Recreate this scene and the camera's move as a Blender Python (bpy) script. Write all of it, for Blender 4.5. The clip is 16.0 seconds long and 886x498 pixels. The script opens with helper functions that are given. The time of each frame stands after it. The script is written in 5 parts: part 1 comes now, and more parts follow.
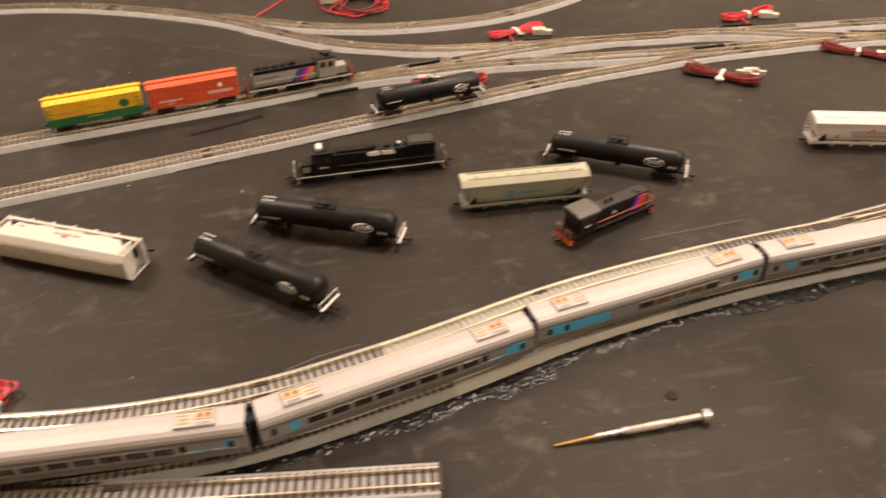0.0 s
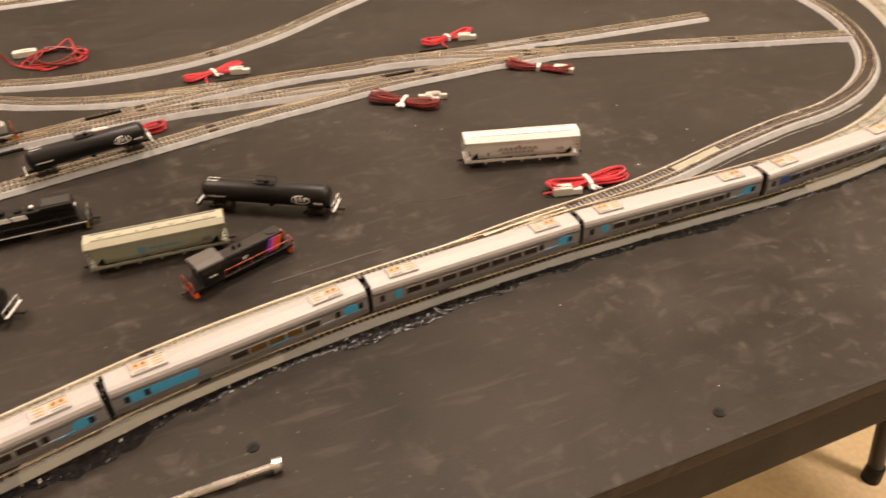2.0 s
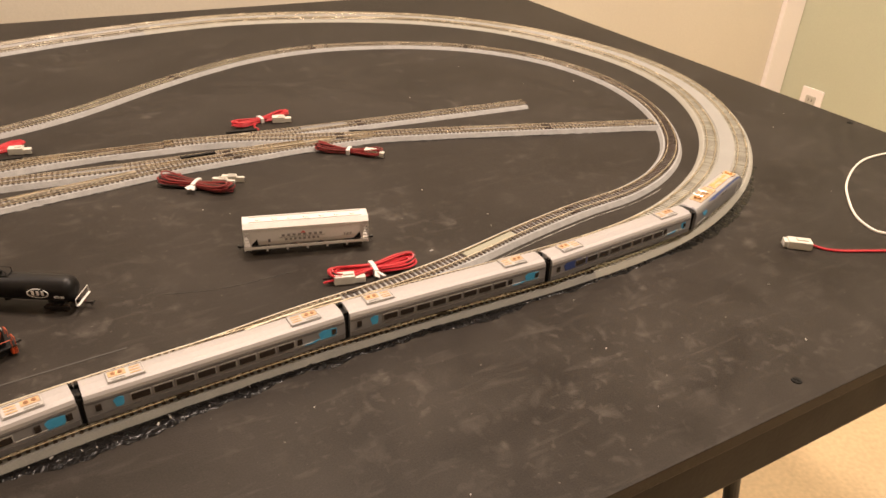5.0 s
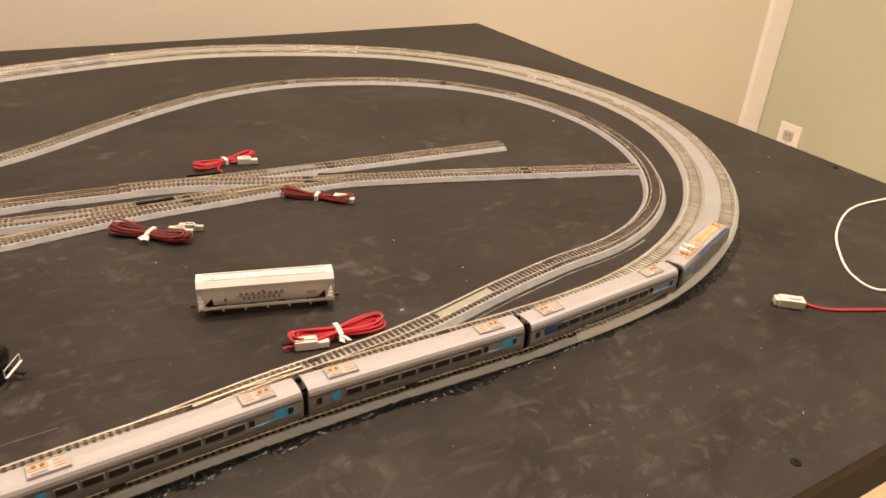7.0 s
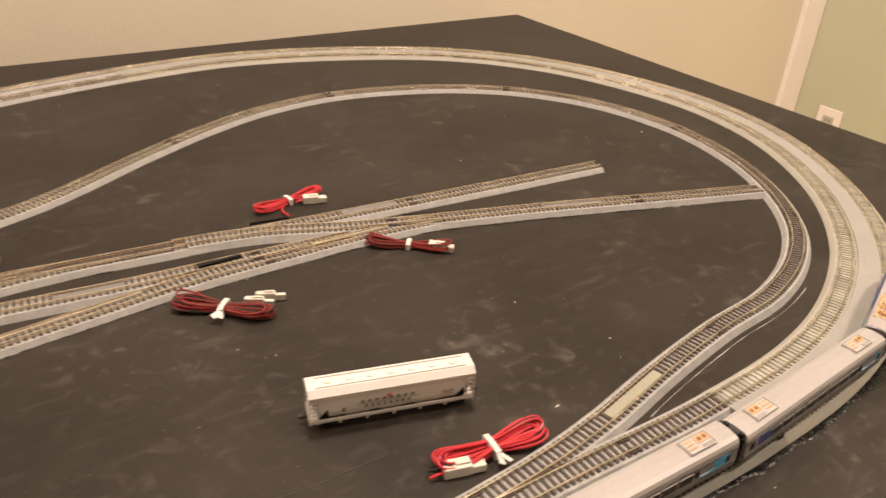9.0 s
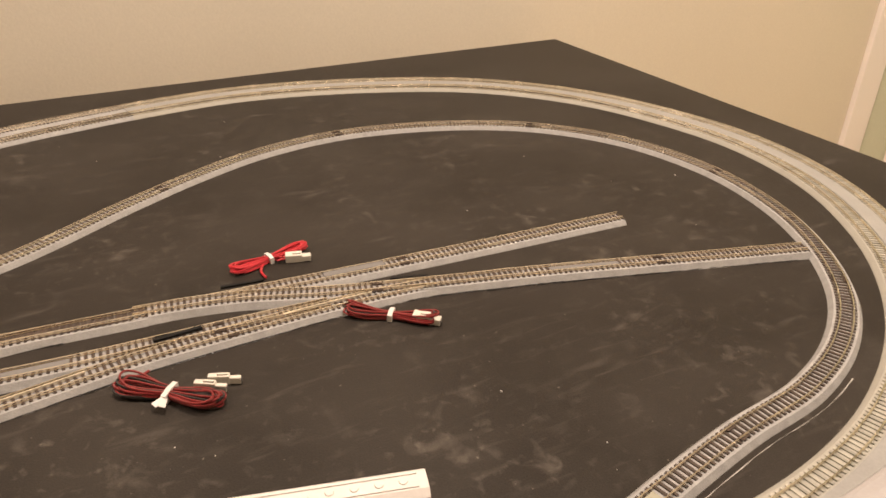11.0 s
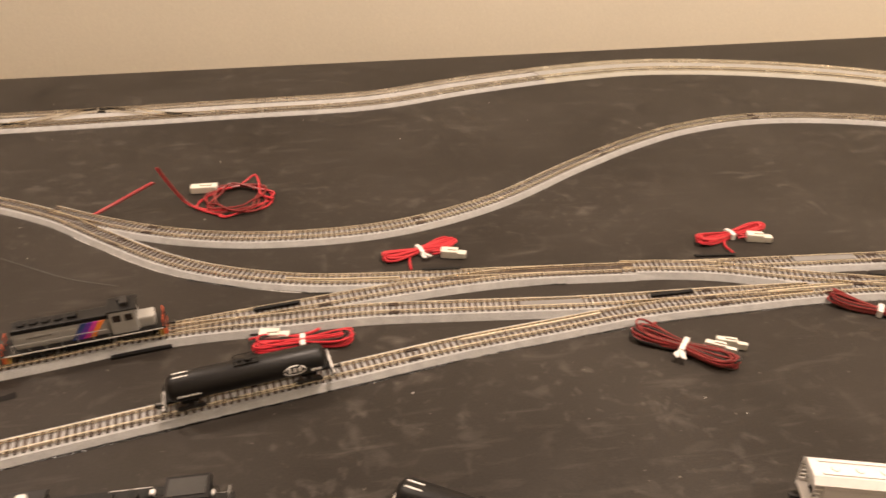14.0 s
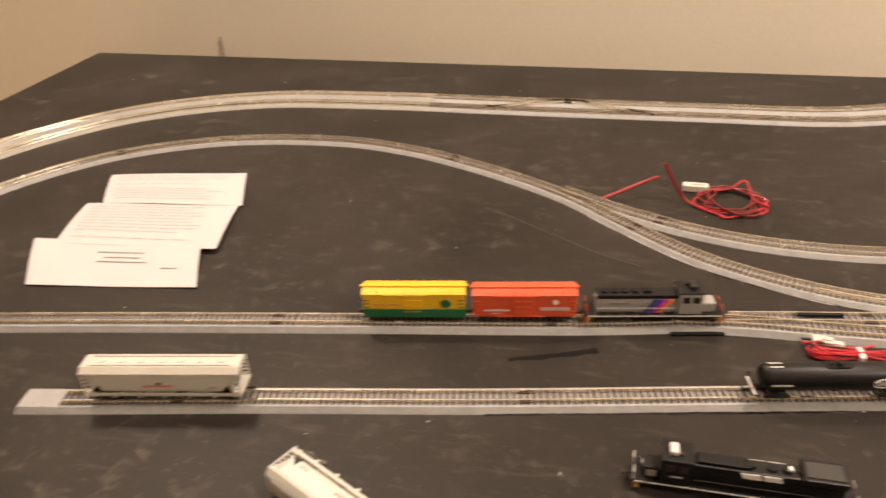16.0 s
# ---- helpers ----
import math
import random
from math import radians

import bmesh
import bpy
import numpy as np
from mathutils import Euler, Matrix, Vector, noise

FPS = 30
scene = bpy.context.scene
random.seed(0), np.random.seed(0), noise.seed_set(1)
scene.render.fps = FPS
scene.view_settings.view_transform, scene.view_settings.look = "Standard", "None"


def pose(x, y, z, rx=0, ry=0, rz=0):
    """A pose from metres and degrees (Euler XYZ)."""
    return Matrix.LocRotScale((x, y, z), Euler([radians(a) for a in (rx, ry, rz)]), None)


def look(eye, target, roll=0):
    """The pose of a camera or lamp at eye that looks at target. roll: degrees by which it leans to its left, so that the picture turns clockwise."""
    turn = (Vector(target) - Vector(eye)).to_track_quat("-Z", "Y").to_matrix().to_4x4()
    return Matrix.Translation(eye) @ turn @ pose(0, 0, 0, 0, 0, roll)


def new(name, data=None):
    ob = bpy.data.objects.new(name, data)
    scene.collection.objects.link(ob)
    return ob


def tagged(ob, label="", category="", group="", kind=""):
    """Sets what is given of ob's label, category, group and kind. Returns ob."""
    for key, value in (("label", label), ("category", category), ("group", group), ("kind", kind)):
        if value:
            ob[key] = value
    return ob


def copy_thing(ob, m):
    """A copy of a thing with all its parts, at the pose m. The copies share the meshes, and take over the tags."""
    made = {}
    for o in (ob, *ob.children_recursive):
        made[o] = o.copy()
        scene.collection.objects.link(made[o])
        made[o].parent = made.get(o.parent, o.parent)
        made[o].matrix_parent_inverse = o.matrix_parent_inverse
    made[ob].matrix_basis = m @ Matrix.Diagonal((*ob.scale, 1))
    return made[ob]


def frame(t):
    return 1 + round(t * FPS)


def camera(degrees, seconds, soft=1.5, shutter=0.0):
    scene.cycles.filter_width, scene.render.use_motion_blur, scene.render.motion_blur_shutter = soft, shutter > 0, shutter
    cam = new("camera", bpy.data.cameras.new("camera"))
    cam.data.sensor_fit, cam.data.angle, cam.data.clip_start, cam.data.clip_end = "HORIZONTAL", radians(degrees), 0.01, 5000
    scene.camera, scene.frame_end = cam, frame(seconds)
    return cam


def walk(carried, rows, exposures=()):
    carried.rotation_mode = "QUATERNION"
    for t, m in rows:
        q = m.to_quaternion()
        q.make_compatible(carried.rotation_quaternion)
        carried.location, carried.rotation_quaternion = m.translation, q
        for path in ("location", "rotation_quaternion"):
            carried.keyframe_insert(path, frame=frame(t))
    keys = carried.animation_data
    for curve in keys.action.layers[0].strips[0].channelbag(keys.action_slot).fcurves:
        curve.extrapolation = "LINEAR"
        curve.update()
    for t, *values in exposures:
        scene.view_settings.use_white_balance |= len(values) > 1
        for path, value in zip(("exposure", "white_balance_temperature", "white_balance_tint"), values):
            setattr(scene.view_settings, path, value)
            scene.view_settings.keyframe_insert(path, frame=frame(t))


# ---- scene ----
cam = camera(62.1, 16.0, soft=1.6, shutter=0.45)
PATH = [
    (0, (0.143, 0.028, 0.335), (-0.077, 1.577, -0.911), -1.1),
    (0.5, (0.208, 0.04, 0.337), (0.072, 1.625, -0.876), -1.5),
    (1, (0.253, 0.044, 0.334), (0.181, 1.632, -0.88), -2.2),
    (1.5, (0.283, 0.045, 0.333), (0.268, 1.626, -0.892), -2.1),
    (2, (0.33, 0.051, 0.342), (0.412, 1.642, -0.867), -1.2),
    (2.5, (0.365, 0.055, 0.343), (0.548, 1.65, -0.849), -0.9),
    (3, (0.396, 0.056, 0.348), (0.643, 1.662, -0.818), -0.1),
    (3.5, (0.42, 0.065, 0.34), (0.714, 1.702, -0.77), 1.0),
    (4, (0.426, 0.064, 0.323), (0.749, 1.716, -0.758), 2.2),
    (4.2, (0.431, 0.065, 0.326), (0.762, 1.73, -0.731), 2.3),
    (6.3, (0.43, 0.106, 0.318), (0.831, 1.793, -0.678), 4.3),
    (6.5, (0.432, 0.11, 0.323), (0.835, 1.8, -0.667), 4.1),
    (7, (0.446, 0.126, 0.326), (0.868, 1.832, -0.63), 4.3),
    (7.5, (0.45, 0.156, 0.324), (0.854, 1.863, -0.638), 4.3),
    (8, (0.417, 0.186, 0.329), (0.778, 1.897, -0.642), 3.7),
    (8.5, (0.347, 0.247, 0.34), (0.745, 1.928, -0.669), 2.8),
    (9, (0.367, 0.285, 0.318), (0.818, 1.958, -0.681), 3.1),
    (9.2, (0.389, 0.296, 0.314), (0.843, 1.968, -0.686), 3.6),
    (11.3, (0.442, 0.356, 0.327), (0.709, 2.085, -0.64), 1.4),
    (11.5, (0.431, 0.356, 0.328), (0.685, 2.09, -0.634), 1.9),
    (12, (0.401, 0.353, 0.322), (0.583, 2.099, -0.635), 2.1),
    (12.5, (0.36, 0.343, 0.326), (0.416, 2.095, -0.638), 1.7),
    (13, (0.312, 0.338, 0.321), (0.277, 2.065, -0.687), 2.1),
    (13.5, (0.275, 0.332, 0.332), (0.091, 2.026, -0.715), 0.8),
    (14, (0.233, 0.316, 0.34), (-0.071, 1.992, -0.708), -0.1),
    (14.5, (0.192, 0.294, 0.344), (-0.228, 1.954, -0.69), -0.0),
    (15, (0.126, 0.261, 0.353), (-0.484, 1.871, -0.664), -1.0),
    (15.5, (0.075, 0.238, 0.353), (-0.707, 1.771, -0.667), -1.9),
    (16, (0.028, 0.196, 0.365), (-0.898, 1.629, -0.677), -2.5),
]
walk(cam, [(t, look(eye, target, roll)) for t, eye, target, roll in PATH],
     exposures=[(0.0, 0.16), (2.5, 0.15), (4.0, 0.05), (7.0, -0.13), (9.0, -0.19), (11.5, -0.30), (13.0, -0.09), (14.5, 0.03), (16.0, 0.03)])

# ---- world and light ----
world = bpy.data.worlds.new("world")
scene.world = world
world.use_nodes = True
world.node_tree.nodes["Background"].inputs[0].default_value = (1.0, 0.8, 0.6, 1)
world.node_tree.nodes["Background"].inputs[1].default_value = 0.03
scene.view_settings.exposure = 0.0

FLOOR_Z, CEIL_Z = -0.75, 1.70


def ceiling_lamp(x, y, power, size):
    data = bpy.data.lights.new("ceiling_lamp", "AREA")
    data.shape, data.size, data.energy, data.color = "DISK", size, power, (1.0, 0.795, 0.655)
    ob = new("ceiling_lamp", data)
    ob.location = (x, y, CEIL_Z - 0.06)
    return ob


ceiling_lamp(0.50, 1.00, 35, 0.30)
ceiling_lamp(-1.15, 0.95, 36, 0.30)
ceiling_lamp(0.60, -0.80, 4, 0.30)
ceiling_lamp(1.70, 0.50, 42, 0.30)


# ---- materials ----
def mat(name, col, rough=0.5, metal=0.0, vary=0.12, size=0.03, bump=0.0, grain=0.002, spec=0.5, coat=0.0, island=False):
    """A surface with slow and fine variation of tone, gloss and relief; sizes in metres."""
    m = bpy.data.materials.new(name)
    m.use_nodes = True
    nt = m.node_tree
    n, ln = nt.nodes, nt.links
    b = n["Principled BSDF"]
    b.inputs["Metallic"].default_value = metal
    b.inputs["Specular IOR Level"].default_value = spec
    b.inputs["Coat Weight"].default_value = coat
    tc = n.new("ShaderNodeTexCoord")
    a = n.new("ShaderNodeTexNoise")
    a.inputs["Scale"].default_value, a.inputs["Detail"].default_value = 1 / size, 4
    f = n.new("ShaderNodeTexNoise")
    f.inputs["Scale"].default_value, f.inputs["Detail"].default_value = 1 / grain, 2
    ln.new(tc.outputs["Object"], a.inputs["Vector"])
    ln.new(tc.outputs["Object"], f.inputs["Vector"])
    add = n.new("ShaderNodeMath")
    add.operation = "ADD"
    ln.new(a.outputs["Fac"], add.inputs[0])
    ln.new(f.outputs["Fac"], add.inputs[1])
    rng = n.new("ShaderNodeMapRange")
    rng.inputs["From Min"].default_value, rng.inputs["From Max"].default_value = 0.6, 1.4
    rng.inputs["To Min"].default_value, rng.inputs["To Max"].default_value = 1 - vary, 1 + vary
    ln.new(add.outputs[0], rng.inputs["Value"])
    mul = n.new("ShaderNodeVectorMath")
    mul.operation = "SCALE"
    mul.inputs[0].default_value = col[:3]
    ln.new(rng.outputs[0], mul.inputs["Scale"])
    out = mul.outputs[0]
    if island:
        info = n.new("ShaderNodeObjectInfo")
        r2 = n.new("ShaderNodeMapRange")
        r2.inputs["To Min"].default_value, r2.inputs["To Max"].default_value = 0.75, 1.25
        ln.new(info.outputs["Random"], r2.inputs["Value"])
        mul2 = n.new("ShaderNodeVectorMath")
        mul2.operation = "SCALE"
        ln.new(out, mul2.inputs[0])
        ln.new(r2.outputs[0], mul2.inputs["Scale"])
        out = mul2.outputs[0]
    ln.new(out, b.inputs["Base Color"])
    rr = n.new("ShaderNodeMapRange")
    rr.inputs["To Min"].default_value, rr.inputs["To Max"].default_value = max(0.02, rough - 0.12), min(1, rough + 0.12)
    ln.new(a.outputs["Fac"], rr.inputs["Value"])
    ln.new(rr.outputs[0], b.inputs["Roughness"])
    if bump:
        bp = n.new("ShaderNodeBump")
        bp.inputs["Strength"].default_value, bp.inputs["Distance"].default_value = bump, grain * 0.4
        ln.new(f.outputs["Fac"], bp.inputs["Height"])
        ln.new(bp.outputs[0], b.inputs["Normal"])
    return m


def table_paint():
    """Black painted plywood, scuffed with chalky smudges, fine scratches and specks."""
    m = bpy.data.materials.new("scuffed_black_paint")
    m.use_nodes = True
    nt = m.node_tree
    n, ln = nt.nodes, nt.links
    b = n["Principled BSDF"]
    b.inputs["Specular IOR Level"].default_value = 0.13
    tc = n.new("ShaderNodeTexCoord")

    def noise_mask(scale, lo, hi, top, stretch=(1, 1, 1), turn=0.0, detail=4.0, shift=0.0, distortion=0.0):
        mp = n.new("ShaderNodeMapping")
        mp.inputs["Scale"].default_value = stretch
        mp.inputs["Rotation"].default_value = (0, 0, radians(turn))
        mp.inputs["Location"].default_value = (shift, shift * 0.7, 0)
        t = n.new("ShaderNodeTexNoise")
        t.inputs["Scale"].default_value, t.inputs["Detail"].default_value = scale, detail
        t.inputs["Distortion"].default_value = distortion
        r = n.new("ShaderNodeMapRange")
        r.inputs["From Min"].default_value, r.inputs["From Max"].default_value = lo, hi
        r.inputs["To Min"].default_value, r.inputs["To Max"].default_value = 0, top
        ln.new(tc.outputs["Object"], mp.inputs["Vector"])
        ln.new(mp.outputs[0], t.inputs["Vector"])
        ln.new(t.outputs["Fac"], r.inputs["Value"])
        return r.outputs[0], t.outputs["Fac"]

    def plus(p, q, op="ADD"):
        x = n.new("ShaderNodeMath")
        x.operation = op
        ln.new(p, x.inputs[0])
        ln.new(q, x.inputs[1])
        return x.outputs[0]

    cloud, cf = noise_mask(7, 0.30, 0.75, 0.11, detail=7, distortion=0.3)
    smudge, _ = noise_mask(46, 0.560, 0.80, 0.42, detail=8, shift=3.1, distortion=0.5)
    gate, _ = noise_mask(8, 0.38, 0.62, 1.0, shift=8)
    streak, _ = noise_mask(20, 0.60, 0.82, 0.20, (1, 5, 1), 20, shift=1.3, detail=7, distortion=0.5)
    streak2, _ = noise_mask(19, 0.60, 0.82, 0.20, (1, 6, 1), -55, shift=5.3, detail=7, distortion=0.5)
    blot, _ = noise_mask(105, 0.585, 0.76, 0.30, detail=6, shift=6.6, distortion=0.4)
    speck, _ = noise_mask(260, 0.76, 0.80, 0.55, detail=1, shift=2.2)
    fine, ff = noise_mask(900, 0.3, 0.7, 0.06, detail=2)
    total = plus(plus(plus(cloud, plus(smudge, gate, "MULTIPLY")), plus(streak, streak2)), plus(speck, plus(fine, plus(blot, gate, "MULTIPLY"))))
    # paler towards the front right corner, fading with distance and broken up by noise
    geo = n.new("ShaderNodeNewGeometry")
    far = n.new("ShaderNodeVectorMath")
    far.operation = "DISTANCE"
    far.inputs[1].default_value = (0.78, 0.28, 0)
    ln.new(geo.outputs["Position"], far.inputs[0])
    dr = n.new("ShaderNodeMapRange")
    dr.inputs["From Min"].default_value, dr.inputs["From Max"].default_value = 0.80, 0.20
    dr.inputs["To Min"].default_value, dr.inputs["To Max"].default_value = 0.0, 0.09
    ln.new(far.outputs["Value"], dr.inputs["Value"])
    pale_mottle, _ = noise_mask(14, 0.30, 0.70, 1.0, detail=6, shift=4.4, distortion=1.2)
    total = plus(total, plus(dr.outputs[0], pale_mottle, "MULTIPLY"))
    mix = n.new("ShaderNodeMix")
    mix.data_type = "RGBA"
    mix.inputs["A"].default_value = (0.0140, 0.0111, 0.0088, 1)
    mix.inputs["B"].default_value = (0.148, 0.130, 0.110, 1)
    ln.new(total, mix.inputs["Factor"])
    ln.new(mix.outputs["Result"], b.inputs["Base Color"])
    rr = n.new("ShaderNodeMapRange")
    rr.inputs["From Min"].default_value, rr.inputs["From Max"].default_value = 0.0, 0.6
    rr.inputs["To Min"].default_value, rr.inputs["To Max"].default_value = 0.45, 0.72
    ln.new(total, rr.inputs["Value"])
    ln.new(rr.outputs[0], b.inputs["Roughness"])
    bp = n.new("ShaderNodeBump")
    bp.inputs["Strength"].default_value, bp.inputs["Distance"].default_value = 0.25, 0.0006
    ln.new(plus(cf, ff), bp.inputs["Height"])
    ln.new(bp.outputs[0], b.inputs["Normal"])
    return m


TABLE = table_paint()
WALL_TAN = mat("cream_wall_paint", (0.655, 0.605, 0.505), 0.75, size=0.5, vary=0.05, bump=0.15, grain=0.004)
# east wall: its weaker light is put into the colour, darker and greener
WALL_SHADED = mat("shaded_wall_paint", (0.50, 0.52, 0.39), 0.75, size=0.5, vary=0.05, bump=0.15, grain=0.004)
CEIL = mat("ceiling_white", (0.75, 0.73, 0.70), 0.9, size=0.5, vary=0.04)
TRIM = mat("white_gloss_trim", (0.86, 0.81, 0.78), 0.4, size=0.2, vary=0.04)
FLOORM = mat("tan_floor", (0.66, 0.50, 0.30), 0.55, size=0.16, vary=0.16, grain=0.01, bump=0.1)
BLACK_EDGE = mat("black_painted_pine", (0.011, 0.0098, 0.009), 0.6, size=0.05, vary=0.35, bump=0.12, grain=0.004, spec=0.25)
BLACK_STEEL = mat("black_enamel_steel", (0.025, 0.024, 0.023), 0.4, size=0.05, vary=0.2)
BED = mat("light_grey_roadbed_plastic", (0.295, 0.292, 0.283), 0.7, size=0.008, vary=0.24, bump=0.8, grain=0.0009)
BED_DARK = mat("grey_ballast_plastic", (0.23, 0.228, 0.212), 0.75, size=0.02, vary=0.18, bump=0.9, grain=0.0009)
CONCRETE = mat("pale_concrete_roadbed", (0.31, 0.299, 0.258), 0.7, size=0.03, vary=0.10, bump=0.6, grain=0.0009)
TIE = mat("dark_brown_tie", (0.045, 0.029, 0.020), 0.6, size=0.01, vary=0.25, island=True)
TIE_PALE = mat("beige_concrete_tie", (0.31, 0.298, 0.250), 0.7, size=0.01, vary=0.12, island=True)
RAIL = mat("nickel_silver_rail", (0.82, 0.75, 0.63), 0.25, 1.0, size=0.03, vary=0.25)
PAD = mat("grey_plastic_pad", (0.16, 0.155, 0.15), 0.55, size=0.02, vary=0.1)
PAD_PALE = mat("olive_grey_plastic_pad", (0.27, 0.262, 0.20), 0.55, size=0.02, vary=0.1)
BLACK_PL = mat("black_plastic", (0.006, 0.0055, 0.0052), 0.5, size=0.01, vary=0.2, spec=0.2)
BLACK_CAR = mat("satin_black_car_paint", (0.007, 0.0063, 0.006), 0.42, size=0.02, vary=0.2, spec=0.25)
DARK_METAL = mat("blackened_metal", (0.025, 0.022, 0.020), 0.45, 0.4, size=0.01, vary=0.2)
WHEEL = mat("brown_steel_wheel", (0.12, 0.09, 0.07), 0.4, 0.7, size=0.005, vary=0.2)
SILVER = mat("brushed_silver_paint", (0.27, 0.265, 0.272), 0.38, 0.4, size=0.03, vary=0.08)
ROOF_W = mat("silvery_white_roof", (0.36, 0.342, 0.335), 0.5, 0.15, size=0.03, vary=0.06)
SKIRT = mat("dull_grey_skirt_paint", (0.15, 0.142, 0.140), 0.45, 0.2, size=0.02, vary=0.10)
ROOF_UNIT = mat("matt_white_roof_tray", (0.40, 0.382, 0.37), 0.55, size=0.01, vary=0.08)
WHITE_PL = mat("white_plastic", (0.60, 0.575, 0.55), 0.42, size=0.02, vary=0.05)
CREAM_PL = mat("warm_white_plastic", (0.49, 0.47, 0.415), 0.45, size=0.02, vary=0.06)
NYLON = mat("translucent_nylon_white", (0.56, 0.535, 0.475), 0.35, size=0.01, vary=0.05)
GLASS_D = mat("smoked_window", (0.030, 0.022, 0.018), 0.15, size=0.01, vary=0.2)
GLASS_A = mat("amber_lit_window", (0.12, 0.07, 0.02), 0.2, size=0.01, vary=0.3)
BLUE = mat("sky_blue_print", (0.06, 0.33, 0.58), 0.4, size=0.01, vary=0.1)
BLUE_MUTED = mat("faded_blue_print", (0.10, 0.21, 0.30), 0.5, size=0.01, vary=0.15)
BLUE_D = mat("deep_blue_print", (0.035, 0.06, 0.20), 0.4, size=0.01, vary=0.1)
AMBER_FLAT = mat("faded_amber_print", (0.47, 0.31, 0.17), 0.5, size=0.004, vary=0.25)
ORANGE = mat("orange_print", (0.60, 0.29, 0.08), 0.5, size=0.004, vary=0.2)
GREENISH = mat("sage_grey_plastic", (0.225, 0.23, 0.172), 0.5, size=0.02, vary=0.06)
SAGE_ROOF = mat("cream_sage_roof", (0.34, 0.328, 0.245), 0.55, size=0.02, vary=0.06)
YELLOW = mat("yellow_car_paint", (0.72, 0.42, 0.015), 0.45, size=0.02, vary=0.06)
GREEN_C = mat("green_car_paint", (0.015, 0.12, 0.045), 0.45, size=0.02, vary=0.08)
RED_O = mat("red_orange_car_paint", (0.60, 0.085, 0.03), 0.45, size=0.02, vary=0.06)
GREY_L = mat("silver_grey_loco_paint", (0.33, 0.32, 0.30), 0.4, 0.2, size=0.02, vary=0.07)
PURPLE = mat("purple_stripe", (0.12, 0.03, 0.30), 0.4, size=0.01, vary=0.05)
MAGENTA = mat("magenta_stripe", (0.55, 0.04, 0.30), 0.4, size=0.01, vary=0.05)
ORANGE_S = mat("orange_stripe", (0.80, 0.22, 0.03), 0.4, size=0.01, vary=0.05)
RED_RAIL = mat("red_orange_handrail", (0.50, 0.075, 0.022), 0.45, size=0.01, vary=0.1)
PRINT_W = mat("white_print", (0.72, 0.70, 0.67), 0.5, size=0.004, vary=0.1)
PRINT_K = mat("dark_grey_print", (0.10, 0.09, 0.09), 0.5, size=0.004, vary=0.1)
PRINT_G = mat("mid_grey_print", (0.20, 0.185, 0.18), 0.5, size=0.004, vary=0.1)
PRINT_R = mat("red_print", (0.55, 0.05, 0.04), 0.5, size=0.004, vary=0.1)
WIRE_R = mat("red_wire_insulation", (0.43, 0.022, 0.032), 0.35, size=0.01, vary=0.1)
WIRE_DR = mat("dark_red_wire_insulation", (0.16, 0.014, 0.014), 0.4, size=0.01, vary=0.15)
WIRE_K = mat("black_wire_insulation", (0.015, 0.013, 0.013), 0.35, size=0.01, vary=0.1)
WIRE_W = mat("white_wire_insulation", (0.75, 0.70, 0.62), 0.4, size=0.01, vary=0.05)
PAPER = mat("white_paper", (0.50, 0.475, 0.475), 0.85, size=0.05, vary=0.03)
INK = mat("grey_ink", (0.27, 0.258, 0.25), 0.8, size=0.01, vary=0.1)
INK_D = mat("dark_ink", (0.12, 0.11, 0.11), 0.8, size=0.01, vary=0.1)
STEEL = mat("satin_steel", (0.62, 0.60, 0.58), 0.28, 0.9, size=0.01, vary=0.1)
BRASS = mat("brass_shaft", (0.62, 0.42, 0.16), 0.3, 0.9, size=0.01, vary=0.15)
GLUE = mat("wet_black_paint", (0.006, 0.0052, 0.0048), 0.26, size=0.006, vary=0.3, bump=0.8, grain=0.003, spec=0.3)
STRIP = mat("smooth_grey_strip", (0.265, 0.260, 0.242), 0.6, size=0.03, vary=0.1)
STREAK = mat("fresh_black_paint", (0.0062, 0.0050, 0.0043), 0.6, size=0.006, vary=0.3, spec=0.12)
CAULK = mat("white_caulk", (0.42, 0.40, 0.375), 0.6, size=0.006, vary=0.1)
GLEAM = mat("polished_rail", (0.90, 0.83, 0.70), 0.32, 1.0, size=0.02, vary=0.15)


def blotched(name, a, b, size):
    """Two colours of print running unevenly into each other."""
    m = mat(name, a, 0.5)
    nt = m.node_tree
    bs = nt.nodes["Principled BSDF"]
    t = nt.nodes.new("ShaderNodeTexNoise")
    t.inputs["Scale"].default_value, t.inputs["Detail"].default_value = 1 / size, 3
    r = nt.nodes.new("ShaderNodeMapRange")
    r.inputs["From Min"].default_value, r.inputs["From Max"].default_value = 0.40, 0.60
    x = nt.nodes.new("ShaderNodeMix")
    x.data_type = "RGBA"
    x.inputs["A"].default_value, x.inputs["B"].default_value = (*a, 1), (*b, 1)
    tc = nt.nodes.new("ShaderNodeTexCoord")
    nt.links.new(tc.outputs["Object"], t.inputs["Vector"])
    nt.links.new(t.outputs["Fac"], r.inputs["Value"])
    nt.links.new(r.outputs[0], x.inputs["Factor"])
    nt.links.new(x.outputs["Result"], bs.inputs["Base Color"])
    return m


